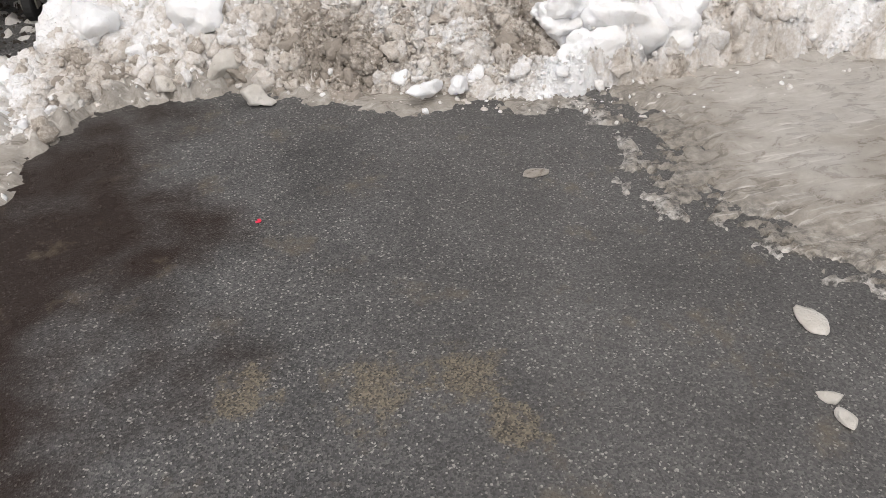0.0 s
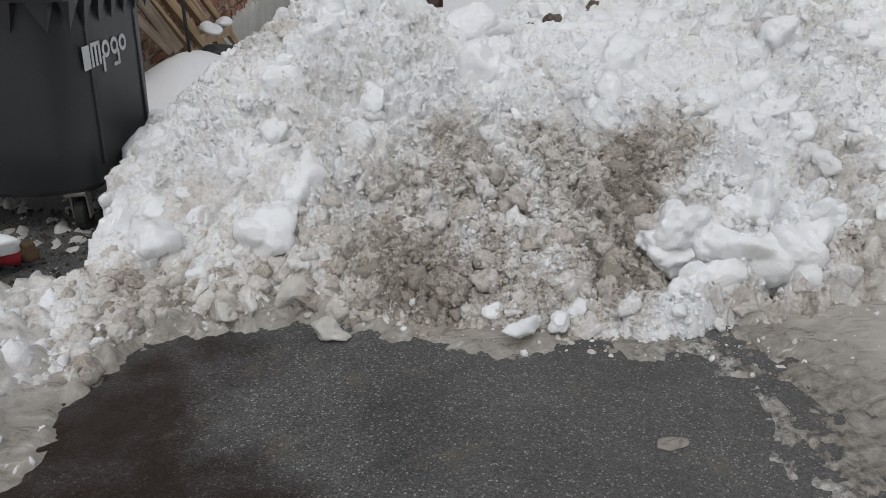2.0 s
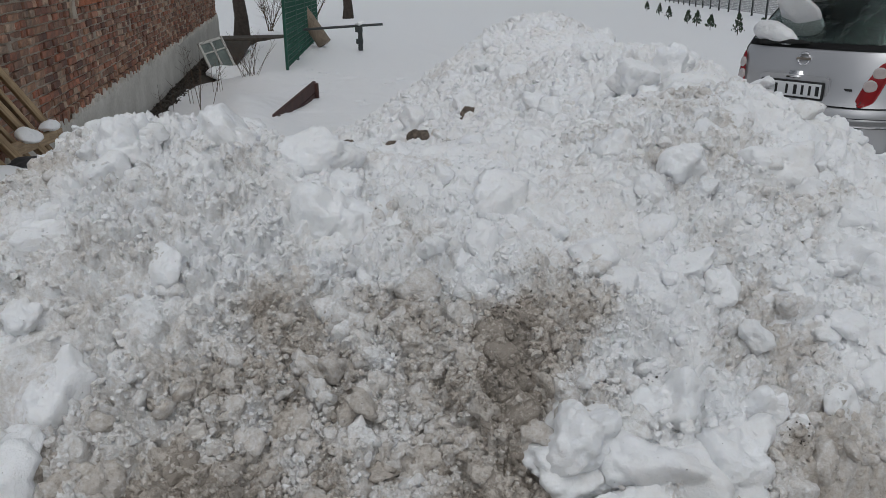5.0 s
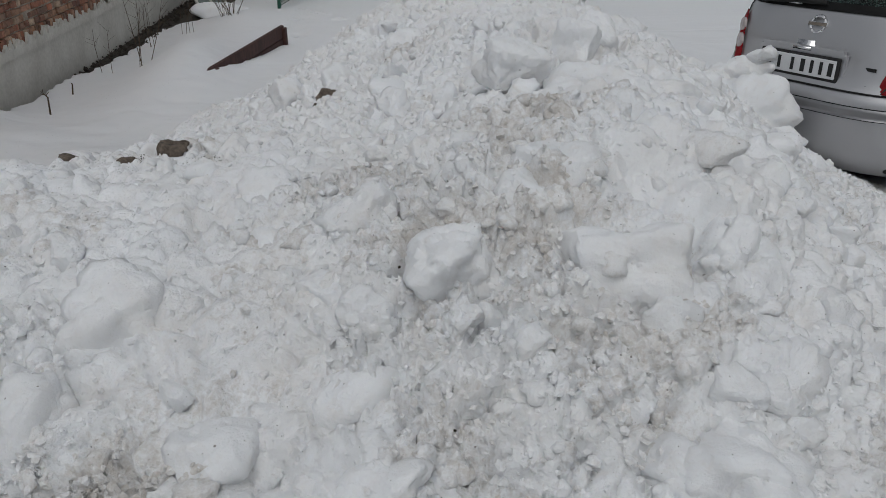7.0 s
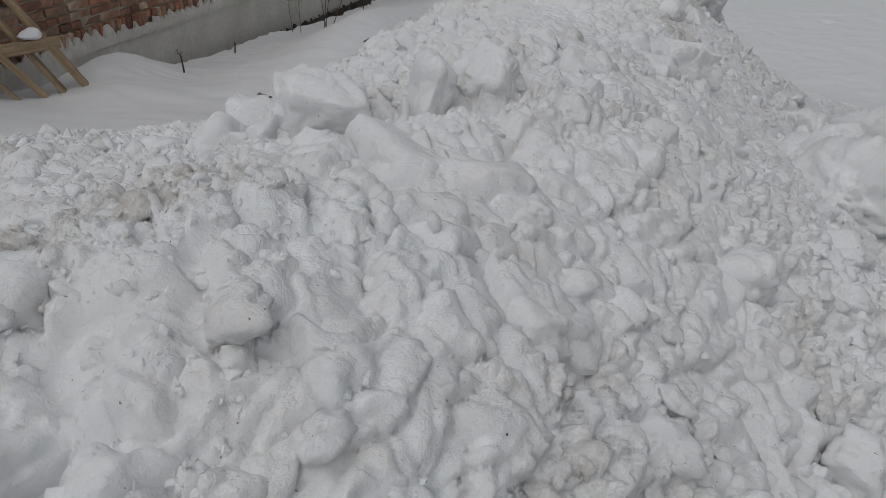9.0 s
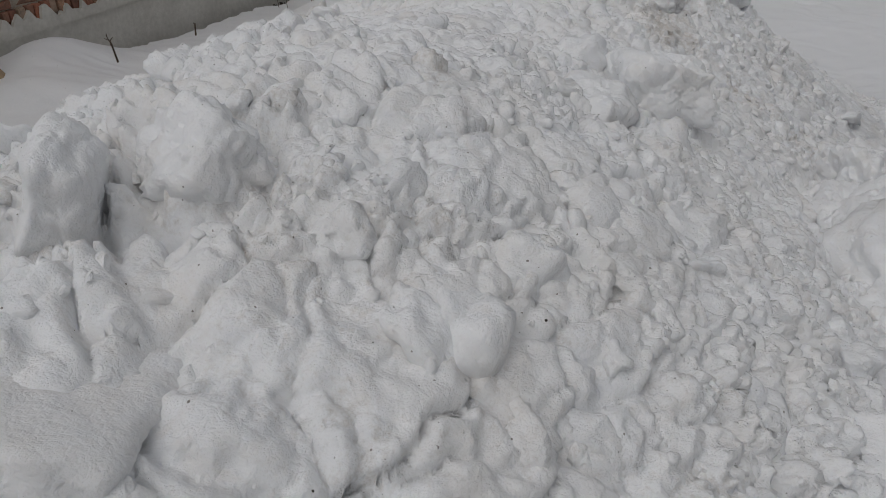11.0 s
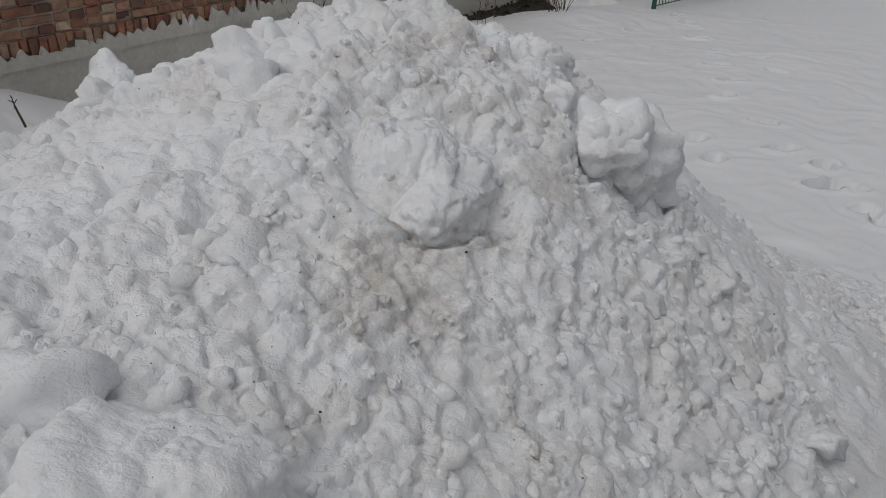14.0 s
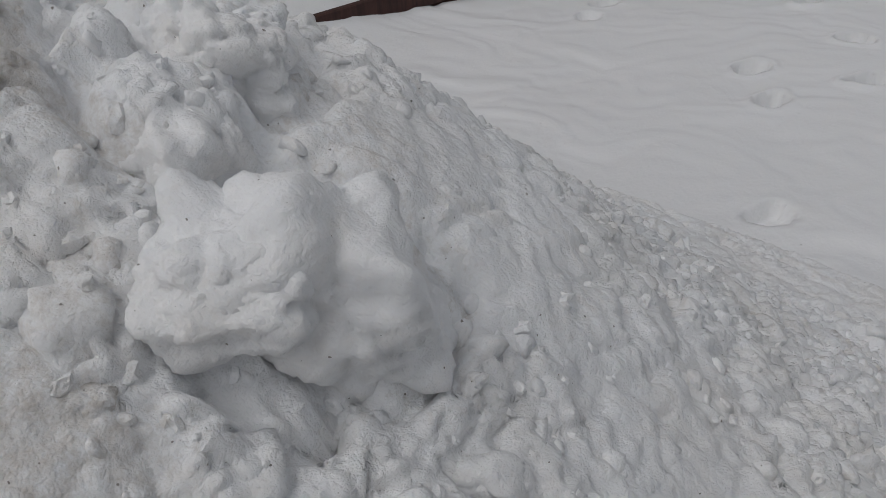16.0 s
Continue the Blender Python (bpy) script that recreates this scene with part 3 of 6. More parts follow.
def footprints():
    r = np.random.RandomState(5)
    out = []
    track = ((4.47, 10.37), (4.14, 10.70), (4.28, 10.80), (4.14, 11.09), (3.86, 11.25), (3.69, 11.82), (3.31, 12.40), (3.27, 13.0), (3.04, 13.56), (2.96, 14.27), (2.62, 14.9), (2.4, 15.6), (2.1, 16.3))
    for k, (u, v) in enumerate(track):  # a track that leads away across the yard
        out.append((u, v, 0.4 + 0.5 * (k % 3), 0.30))
    for u, v in ((1.92, 14.8), (1.75, 13.9), (1.9, 13.1), (2.3, 15.9), (2.6, 17.2), (3.32, 11.2), (3.51, 10.82), (0.9, 16.1)):
        out.append((u, v, 0.3, 0.20))
    for k in range(16):
        out.append((r.uniform(2.2, 7.5), r.uniform(8.6, 15), r.uniform(0, 6), r.uniform(0.03, 0.07)))
    for u, v in ((4.02, 6.3), (4.16, 6.15), (3.9, 6.55)):
        out.append((u, v, 0.4, 0.09))
    return out


def graded(lo, a, b, hi, far_lo, far_hi):
    s = stretch(lo, hi, 0.045, far_lo, far_hi, 22)
    return np.concatenate([s[s < a - 0.01], np.arange(a, b, 0.02), s[s > b + 0.01]])


sx_, sy_ = graded(-3, 1.7, 5.6, 7, -480, 480), graded(3.4, 8.4, 15.6, 17, 3.3, 680)
SX, SY = np.meshgrid(sx_, sy_)
SZ = yard(SX, SY)
for u, v, turn, deep in footprints():
    c, s = math.cos(turn), math.sin(turn)
    ex, ey = SX - u, SY - v
    p, q = (ex * c - ey * s) / 0.068, (ex * s + ey * c) / 0.105
    d = np.sqrt(p * p + q * q) + 0.22 * fbm(SX * 11, SY * 11, 93, 2)
    SZ -= deep * step(1.0, 0.9, d) - 0.07 * deep * np.exp(-((d - 1.3) / 0.25) ** 2)
SZ -= 0.25 * step(0.45, 0.75, heap(SX, SY))
yard_snow = tagged(sheet("yard_snow", sx_, sy_, SZ, SNOW_FIELD), "smooth white snow over the yard with scattered footprints", "snow", kind="stuff")

# ---- the heap of cleared snow ----
BLOCKS = [  # place, size, turn, what it looks like
    ((1.84, 3.72, 0.83), (0.20, 0.18, 0.22), (10, -8, 20), "rounded white block of hard snow on the heap"),
    ((2.23, 3.68, 0.81), (0.28, 0.25, 0.21), (-15, 5, -10), "wide white slab of hard snow on the heap"),
    ((2.45, 3.65, 0.79), (0.20, 0.17, 0.16), (12, 6, 40), "small white lump of hard snow on the heap"),
    ((2.68, 4.80, 0.90), (0.44, 0.48, 0.18), (-14, 14, 25), "large flat slab of snow over a hollow"),
    ((2.56, 4.06, 0.87), (0.30, 0.28, 0.13), (-4, 6, 15), "flat snow slab with an overhanging lip"),
    ((2.99, 4.38, 0.75), (0.26, 0.24, 0.12), (-4, 24, 30), "flat snow slab with an overhanging lip"),
    ((3.45, 6.42, 0.87), (0.30, 0.24, 0.20), (-10, 6, 22), "square-edged block of packed snow"),
    ((3.34, 7.22, 0.97), (0.30, 0.28, 0.28), (20, 10, 50), "big rounded boulder of packed snow"),
    ((3.62, 7.74, 0.95), (0.26, 0.26, 0.28), (10, 18, -20), "jutting cracked block of snow with a ragged edge"),
    ((3.62, 7.62, 1.02), (0.17, 0.14, 0.12), (0, 20, 10), "rounded lump of snow set on a jutting block"),
    ((3.14, 7.70, 1.15), (0.22, 0.20, 0.18), (14, -10, 35), "white block of snow on the crest"),
    ((3.40, 7.74, 1.04), (0.20, 0.20, 0.16), (-8, 12, 70), "white block of snow on the crest"),
    ((3.26, 7.92, 1.09), (0.30, 0.26, 0.22), (8, -6, 25), "white block of snow on the crest"),
    ((2.98, 7.40, 1.08), (0.26, 0.24, 0.22), (5, 10, 15), "white block of snow on the crest"),
    ((2.72, 7.42, 1.02), (0.28, 0.24, 0.24), (25, 10, 60), "white block of snow on the crest"),
    ((-0.10, 4.20, 0.93), (0.26, 0.22, 0.20), (16, 6, 30), "white block of snow on the crest"),
    ((0.24, 4.28, 0.93), (0.26, 0.22, 0.18), (-6, 12, -20), "rounded lump of snow on the crest"),
    ((0.58, 4.22, 0.84), (0.34, 0.24, 0.20), (8, -8, 10), "rounded lump of snow on the crest"),
    ((0.52, 3.84, 0.66), (0.24, 0.22, 0.26), (14, 18, 40), "tilted block of snow above the dirty face"),
    ((-0.34, 3.47, 0.30), (0.19, 0.16, 0.34), (-12, 4, 15), "upright white block of snow on the slope"),
    ((1.26, 2.88, 0.20), (0.38, 0.26, 0.28), (-10, 8, -15), "clean white block of snow over the ice"),
    ((1.46, 2.84, 0.19), (0.30, 0.24, 0.26), (8, 12, 25), "clean white block of snow over the ice"),
    ((1.04, 2.94, 0.21), (0.25, 0.18, 0.17), (-15, 10, -20), "clean white block of snow over the ice"),
    ((1.10, 2.80, 0.12), (0.25, 0.16, 0.17), (-8, -14, 10), "clean white block of snow over the ice"),
    ((1.38, 3.00, 0.33), (0.20, 0.22, 0.20), (30, 4, 80), "clean white block of snow over the ice"),
    ((1.64, 2.96, 0.26), (0.16, 0.18, 0.16), (10, 40, 10), "clean white block of snow over the ice"),
    ((1.06, 2.98, 0.28), (0.22, 0.20, 0.24), (14, -6, 70), "clean white block of snow beside the dirt"),
    ((2.62, 5.05, 1.04), (0.10, 0.18, 0.24), (4, 10, 25), "upright plate of snow on the crest"),
    ((2.35, 4.95, 1.02), (0.26, 0.16, 0.16), (20, 4, 10), "broken plate of snow on the crest"),
    ((3.28, 6.10, 0.87), (0.20, 0.20, 0.20), (10, 14, 60), "flat lump of snow on the crest"),
    ((2.76, 5.22, 1.06), (0.20, 0.22, 0.20), (10, 14, 60), "rounded lump of snow with a brown stain"),
    ((4.18, 6.22, 0.42), (0.40, 0.50, 0.40), (6, 8, 20), "mound of snow pushed against the bumper"),
    ((4.10, 6.62, 0.40), (0.36, 0.50, 0.40), (4, 8, 10), "mound of snow pushed against the bumper"),
    ((4.20, 6.95, 0.42), (0.30, 0.36, 0.36), (8, -6, 40), "mound of snow pushed against the bumper"),
]
SPOTS = [(1.04, 3.35, 0.07), (0.98, 3.36, 0.05), (1.32, 3.02, 0.05), (0.6, 3.83, 0.05), (1.67, 2.81, 0.05), (1.25, 4.81, 0.07), (1.05, 4.9, 0.08), (1.83, 5.47, 0.05), (1.49, 4.69, 0.03)]  # where soil and leaves are stuck in it; 0.6, 3.83 paints a hole dark
hx = np.concatenate([np.arange(-1.75, 2.5, 0.0084), np.arange(2.5, 4.2, 0.0066), np.arange(4.2, 4.95, 0.0115)])
hy = np.concatenate([np.arange(2.15, 4.9, 0.0084), np.arange(4.9, 8.5, 0.0066), np.arange(8.5, 9.5, 0.0115)])
HX, HY = np.meshgrid(hx, hy)
BASE = heap(HX, HY)
SLY, SLX = np.gradient(BASE, hy, hx)
NL = np.sqrt(1 + SLX ** 2 + SLY ** 2)
body = step(0.01, 0.11, BASE)
bare = step(0.15, -0.04, cover(HX, HY))
foul = np.exp(-(np.abs((HX - 0.56 + 0.08 * fbm(HX * 4, HY * 4, 99, 3)) / 0.68) ** 2.4 + np.abs((HY - 3.13 + 0.08 * fbm(HX * 4, HY * 4, 98, 3)) / 0.42) ** 2.4) ** 1.6)
far_side = step(5.2, 6.4, HY) * step(2.7, 3.3, HX)
near = 1 - far_side
worn = step(1.4, 2.2, HX) * near  # the flank that has settled and softened
calm = step(-0.30, 0.35, fbm(HX * 1.5, HY * 1.5, 113, 2) + 0.55 * fbm(HX * 4.2, HY * 4.2, 115, 3) + 0.05 * worn + 0.15 * far_side - 1.4 * foul - 0.2 * step(2.0, 1.2, HX) - 0.55 * step(3.5, 3.85, HX))
on = BASE > 0.015
Q = np.stack([a[on] for a in (HX, HY, BASE)], -1)


def packed(size, seed, edge=0.1):
    out, tone = np.zeros_like(HX), np.zeros_like(HX)
    W = Q + 0.22 * size * np.stack([fbm3(Q * 0.9 / size + 9 * k, seed + 60 + k, 2) for k in range(3)], -1)
    out[on], tone[on] = clods(W[:, 0], W[:, 1], W[:, 2], size, seed, edge)
    return out, tone


def swollen(scale, seed):
    out = np.zeros_like(HX)
    out[on] = billow(QW * scale, seed)
    return out


QW = Q + 0.035 * np.stack([fbm3(Q * 7 + 31 * k, 161 + k, 3, 0.6) for k in range(3)], -1)
(R2, T2), (R3, T3) = packed(0.17, 131, 0.07), packed(0.075, 141, 0.12)
lumps = (0.036 * near + 0.018 * far_side) * swollen(4.3, 171) + (0.032 * near + 0.012 * far_side) * (1 - 0.5 * calm) * swollen(9.1, 172)
crisp = 1 + 1.0 * step(4.6, 3.9, HY) * step(2.4, 1.7, HX) - 0.45 * far_side
lumps += crisp * ((0.023 - 0.018 * calm) * swollen(18.7, 173) + (0.013 - 0.0105 * calm) * swollen(37.3, 174) + (0.0055 - 0.004 * calm) * swollen(71.9, 175))
lumps += (0.030 * near + 0.009 * far_side + 0.022 * foul) * R2 + (0.014 - 0.009 * calm) * R3 + 0.012
free = step(-1.14, -1.26, HX + 0.05 * fbm(HX * 7, HY * 7, 163, 3)) * step(3.28, 3.42, HY) * step(5.2, 4.9, HY)  # clear ground before the container
TOP = BASE - 0.045 + body * lumps / NL - 0.22 * bare - 0.8 * free
TOP -= 0.30 * step(0.85, 1.05, HX) * step(2.76, 2.58, HY + 0.10 * fbm(HX * 5, HY * 5, 167, 3))
TOP -= 0.25 * step(0.06, 0.0, BASE) * step(4.5, 5.5, HY)
for at, size, turn, label in BLOCKS:
    reach = np.hypot((HX - at[0]) / size[0], (HY - at[1]) / size[1]) + 0.10 * fbm(HX * 9, HY * 9, 165, 2)
    TOP -= 0.05 * np.exp(-((reach - 0.50) / 0.11) ** 2)
SHX, SHY = -body * lumps * SLX / NL, -body * lumps * SLY / NL
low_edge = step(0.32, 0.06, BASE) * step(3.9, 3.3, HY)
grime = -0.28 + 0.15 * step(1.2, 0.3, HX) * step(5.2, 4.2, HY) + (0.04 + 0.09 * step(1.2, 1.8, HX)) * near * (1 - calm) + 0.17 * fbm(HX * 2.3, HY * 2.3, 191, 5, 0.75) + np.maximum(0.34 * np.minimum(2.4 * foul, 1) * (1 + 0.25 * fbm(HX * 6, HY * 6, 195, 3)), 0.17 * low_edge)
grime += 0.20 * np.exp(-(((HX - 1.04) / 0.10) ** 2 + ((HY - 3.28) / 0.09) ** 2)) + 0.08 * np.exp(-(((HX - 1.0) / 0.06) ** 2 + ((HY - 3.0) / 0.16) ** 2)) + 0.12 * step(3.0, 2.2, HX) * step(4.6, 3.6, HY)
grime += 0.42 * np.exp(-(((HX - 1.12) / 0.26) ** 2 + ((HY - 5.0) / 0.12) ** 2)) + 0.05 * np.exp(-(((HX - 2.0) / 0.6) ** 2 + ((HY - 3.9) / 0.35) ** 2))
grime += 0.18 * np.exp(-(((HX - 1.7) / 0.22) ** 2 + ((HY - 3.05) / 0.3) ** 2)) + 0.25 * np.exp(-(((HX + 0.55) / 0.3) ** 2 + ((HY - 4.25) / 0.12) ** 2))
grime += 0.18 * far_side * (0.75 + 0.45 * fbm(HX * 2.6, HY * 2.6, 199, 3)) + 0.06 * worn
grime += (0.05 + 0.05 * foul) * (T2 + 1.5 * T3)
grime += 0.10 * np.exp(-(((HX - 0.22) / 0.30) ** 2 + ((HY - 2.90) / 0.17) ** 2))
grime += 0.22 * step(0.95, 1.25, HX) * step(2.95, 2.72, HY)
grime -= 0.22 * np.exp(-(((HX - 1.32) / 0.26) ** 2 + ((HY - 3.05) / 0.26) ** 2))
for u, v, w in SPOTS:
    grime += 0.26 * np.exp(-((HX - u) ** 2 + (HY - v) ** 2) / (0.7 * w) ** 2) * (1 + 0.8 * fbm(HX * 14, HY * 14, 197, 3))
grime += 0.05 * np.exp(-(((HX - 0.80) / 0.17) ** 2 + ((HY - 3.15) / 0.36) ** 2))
coarse = np.clip(foul + 0.55 * step(4.6, 3.9, HY) * step(2.4, 1.7, HX) + 0.15 * near + 0.15 * far_side, 0, 1)
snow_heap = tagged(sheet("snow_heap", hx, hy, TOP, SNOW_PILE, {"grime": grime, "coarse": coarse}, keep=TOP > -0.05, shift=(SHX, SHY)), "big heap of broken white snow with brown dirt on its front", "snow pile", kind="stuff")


def heap_at(x, y):
    """The surface over a place of the plan: its x, y, z, its grime and the heap's height there."""
    i, j = int(np.searchsorted(hy, y)), int(np.searchsorted(hx, x))
    i, j = min(max(i, 0), len(hy) - 1), min(max(j, 0), len(hx) - 1)
    return float(HX[i, j] + SHX[i, j]), float(HY[i, j] + SHY[i, j]), float(TOP[i, j]), float(grime[i, j]), float(BASE[i, j])


@functools.lru_cache(None)
def ico(detail):
    bm = bmesh.new()
    bmesh.ops.create_icosphere(bm, subdivisions=detail, radius=1)
    v = np.array([w.co.normalized()[:] for w in bm.verts])
    f = np.array([[w.index for w in k.verts] for k in bm.faces])
    bm.free()
    return v, f


def broken(seed, detail, size=(1, 1, 1), rough=1.0, cuts=12, soft=16.0, square=False):
    """The places of a broken lump of snow: a rounded solid cut by planes, dented and pitted."""
    rr = np.random.RandomState(int(seed * 1000) % 100000)
    D = ico(detail)[0]
    N = rr.normal(size=(cuts, 3))
    E = rr.uniform(0.58, 0.98, cuts)
    if square:  # a slab with six main faces, its corners knocked off
        N = np.concatenate([np.vstack([np.eye(3), -np.eye(3)]) + 0.14 * rr.normal(size=(6, 3)), N[:6]])
        E = np.concatenate([rr.uniform(0.74, 0.92, 6), rr.uniform(0.9, 1.15, len(N) - 6)])
    N /= np.linalg.norm(N, axis=1)[:, None]
    k = 0.8 ** soft + (np.maximum(D @ N.T / E, 0) ** soft).sum(1)
    big = max(size)
    V = D * (k ** (-1 / soft))[:, None] * np.array(size) * 0.55
    P = V / big + 7.7 * (seed % 97)
    push = 0.10 * fbm3(P * 2.2, 5, 2) + 0.060 * billow(P * 2.9, 11) + 0.040 * billow(P * 6.3, 12)
    if detail > 3:
        push = push + 0.028 * billow(P * 13.3, 13) + 0.014 * billow(P * 29.7, 14)
    else:
        push = push + 0.07 * (rr.rand(len(D)) - 0.5)
    return V + D * (rough * push)[:, None] * (0.35 * big + 0.65 * np.array(size))


def lump_mesh(name, seed, mat, detail=3, size=(1, 1, 1), rough=1.0, cuts=12, grimy=None, soft=16.0, square=False):
    me = mesh_of(name, broken(seed, detail, size, rough, cuts, soft, square), ico(detail)[1], mat, True)
    if grimy is not None:
        at = me.attributes.new("grime", "FLOAT", "POINT")
        at.data.foreach_set("value", [grimy] * len(me.vertices))
    return me


# ---- the larger blocks that lie on the heap ----
def snow_block(at, size, turn, seed, label):
    flat = any(word in label for word in ("slab", "square", "flat", "plate"))
    detail = 6 if at[1] > 6.3 and max(size) > 0.28 else 5
    ob = new("snow_block", lump_mesh("snow_block", seed, SNOW, detail, size, 0.7 if flat else 1.1, 15, soft=26.0, square=flat))
    ob.matrix_basis = pose(at[0], at[1], at[2] - 0.12 * size[2], *turn)
    return tagged(ob, label, "snow block", group="blocks on the snow heap")


for k, (at, size, turn, label) in enumerate(BLOCKS):
    snow_block(at, size, turn, 3 + k * 1.37, label)


# ---- loose lumps: the largest as parts of the heap, the rest joined ----
def spread(n, seed, odds, area=(-1.4, 4.6, 2.6, 9.1), clear=0.0):
    """Random seats on the heap: place, slope and grime, kept by the odds of each seat."""
    r = np.random.RandomState(seed)
    u, v = r.uniform(area[0], area[1], 14 * n), r.uniform(area[2], area[3], 14 * n)
    i, j = np.clip(np.searchsorted(hy, v), 0, len(hy) - 1), np.clip(np.searchsorted(hx, u), 0, len(hx) - 1)
    x, y, z = (HX + SHX)[i, j], (HY + SHY)[i, j], TOP[i, j]
    b = BASE[i, j]
    p = odds(u, v, b, foul[i, j], far_side[i, j], calm[i, j]) * (b > 0.03) * (z > 0.0)
    if clear:
        for at, size, turn, label in BLOCKS:
            p = p * (np.hypot((x - at[0]) / size[0], (y - at[1]) / size[1]) > clear)
    ok = np.flatnonzero(r.rand(len(u)) < p)[:n]
    i, j = i[ok], j[ok]
    N = np.stack([-SLX[i, j], -SLY[i, j], np.ones(len(ok))], -1)
    N /= np.linalg.norm(N, axis=1)[:, None]
    return r, np.stack([x[ok], y[ok], z[ok]], -1), N, grime[i, j], coarse[i, j]


def turned(r, N, tilt):
    """Rotations that lay lumps on slopes, each turned and tilted by chance."""
    n = len(N)
    t = np.cross(np.tile((0.0, 1.0, 0.0), (n, 1)), N)
    t /= np.linalg.norm(t, axis=1)[:, None]
    A = np.stack([t, np.cross(N, t), N], -1)
    out = np.empty((n, 3, 3))
    for k in range(n):
        e = Euler((r.normal() * tilt, r.normal() * tilt, r.uniform(0, 6.283)))
        out[k] = A[k] @ np.array(e.to_matrix())
    return out


def strew(name, n, seed, odds, lo, hi, detail, label, power=2.2, sink=0.26, tilt=0.5, dirt=0.0, spot=0.14, mat=None, smooth=True, area=(-1.4, 4.6, 2.6, 9.1), rough=1.3, category="snow"):
    """Many lumps in one mesh, each laid on the heap."""
    r, at, N, g, rugged = spread(n, seed, odds, area)
    shapes = [broken(200 + seed + 1.7 * k, detail, (1.0, 0.72 + 0.05 * (k % 5), 0.5 + 0.06 * (k % 6)), rough, 11, 14.0) for k in range(20)]
    s = lo + (hi - lo) * r.rand(len(at)) ** power
    M = turned(r, N, tilt)
    V = np.concatenate([shapes[k % 20] * s[k] @ M[k].T + at[k] + N[k] * (r.uniform(-0.12, 0.20) - sink) * s[k] for k in range(len(at))])
    F = ico(detail)[1]
    nv = len(ico(detail)[0])
    F = (F[None] + (np.arange(len(at)) * nv)[:, None, None]).reshape(-1, 3)
    me = mesh_of(name, V, F, mat or SNOW_PILE, smooth)
    value = me.attributes.new("grime", "FLOAT", "POINT")
    value.data.foreach_set("value", np.repeat(g + dirt + spot * (r.rand(len(at)) - 0.5), nv).astype(np.float32))
    value = me.attributes.new("coarse", "FLOAT", "POINT")
    value.data.foreach_set("value", np.repeat(rugged, nv).astype(np.float32))
    return tagged(new(name, me), label, category, kind="stuff")


CHUNKS = [[lump_mesh("snow_chunk", 40 + k * 2.3 + 31 * c, SNOW_CHUNK, 4, (1, 0.7 + 0.06 * k, 0.5 + 0.07 * k), 1.1, 13, g, 18.0) for k in range(6)] for c, g in enumerate((-0.34, -0.27, -0.05))]
r, at, N, g, rugged = spread(300, 12, lambda u, v, b, fo, fs, c: (1 - 0.8 * fs) * (fo < 0.12) * step(0.08, 0.3, b) * (0.35 + 0.65 * step(4.2, 3.4, v)), (-1.2, 4.2, 2.75, 8.4), 0.55)
M = turned(r, N, 0.45)
for k in range(len(at)):
    ob = new("snow_chunk", CHUNKS[0 if g[k] < -0.12 else 1 if g[k] < 0.12 else 2][r.randint(6)])
    s = 0.09 + 0.13 * r.rand() ** 2.4
    ob.parent = snow_heap
    m = Matrix(M[k].tolist()).to_4x4()
    m.translation = at[k] + N[k] * r.uniform(-0.30, -0.04) * s
    ob.matrix_basis = m @ Matrix.Diagonal((s, s * r.uniform(0.8, 1.1), s * r.uniform(0.75, 1.15), 1))

strew("snow_lumps", 1200, 23, lambda u, v, b, fo, fs, c: (1 - 0.62 * fs) * (1 - 0.5 * c) * (1 - 0.4 * fo) * step(0.05, 0.2, b), 0.055, 0.125, 3, "broken white and grey lumps of snow over the heap")
strew("snow_clods", 4300, 24, lambda u, v, b, fo, fs, c: (0.75 + 0.25 * fs) * (1 - 0.7 * c), 0.024, 0.060, 2, "small white clods of snow over the heap", dirt=0.02)
strew("snow_crumbs", 4800, 21, lambda u, v, b, fo, fs, c: (0.55 + 0.45 * fs) * (1 - 0.8 * c), 0.012, 0.034, 2, "loose white and grey crumbs of snow over the heap", dirt=0.03, sink=0.12, smooth=False)
strew("fine_crumbs", 17000, 25, lambda u, v, b, fo, fs, c: (1 - 0.7 * c) * (0.35 + 0.65 * step(4.6, 3.6, v)), 0.007, 0.024, 1, "fine broken crumbs of snow over the heap's front", dirt=0.04, sink=0.0, smooth=False, area=(-1.25, 2.6, 2.6, 5.6))
strew("foot_clods", 420, 29, lambda u, v, b, fo, fs, c: step(3.55, 3.05, v) * step(0.35, 0.05, u), 0.02, 0.11, 3, "grey-brown clods of dirty snow along the heap's foot", power=2.4, dirt=0.16, spot=0.3, rough=1.8, area=(-1.25, 0.35, 2.6, 3.5))
strew("dirty_clods", 620, 27, lambda u, v, b, fo, fs, c: fo ** 1.5, 0.025, 0.12, 3, "brown-grey clods of dirty snow over the heap's front", power=2.6, spot=0.22, rough=1.9, area=(-0.4, 1.4, 2.6, 3.9))
strew("dirty_grains", 13000, 28, lambda u, v, b, fo, fs, c: fo, 0.007, 0.026, 1, "small brown-grey grains of dirty snow over the heap's front", dirt=0.03, spot=0.25, sink=0.0, smooth=False, area=(-0.4, 1.4, 2.6, 3.9))


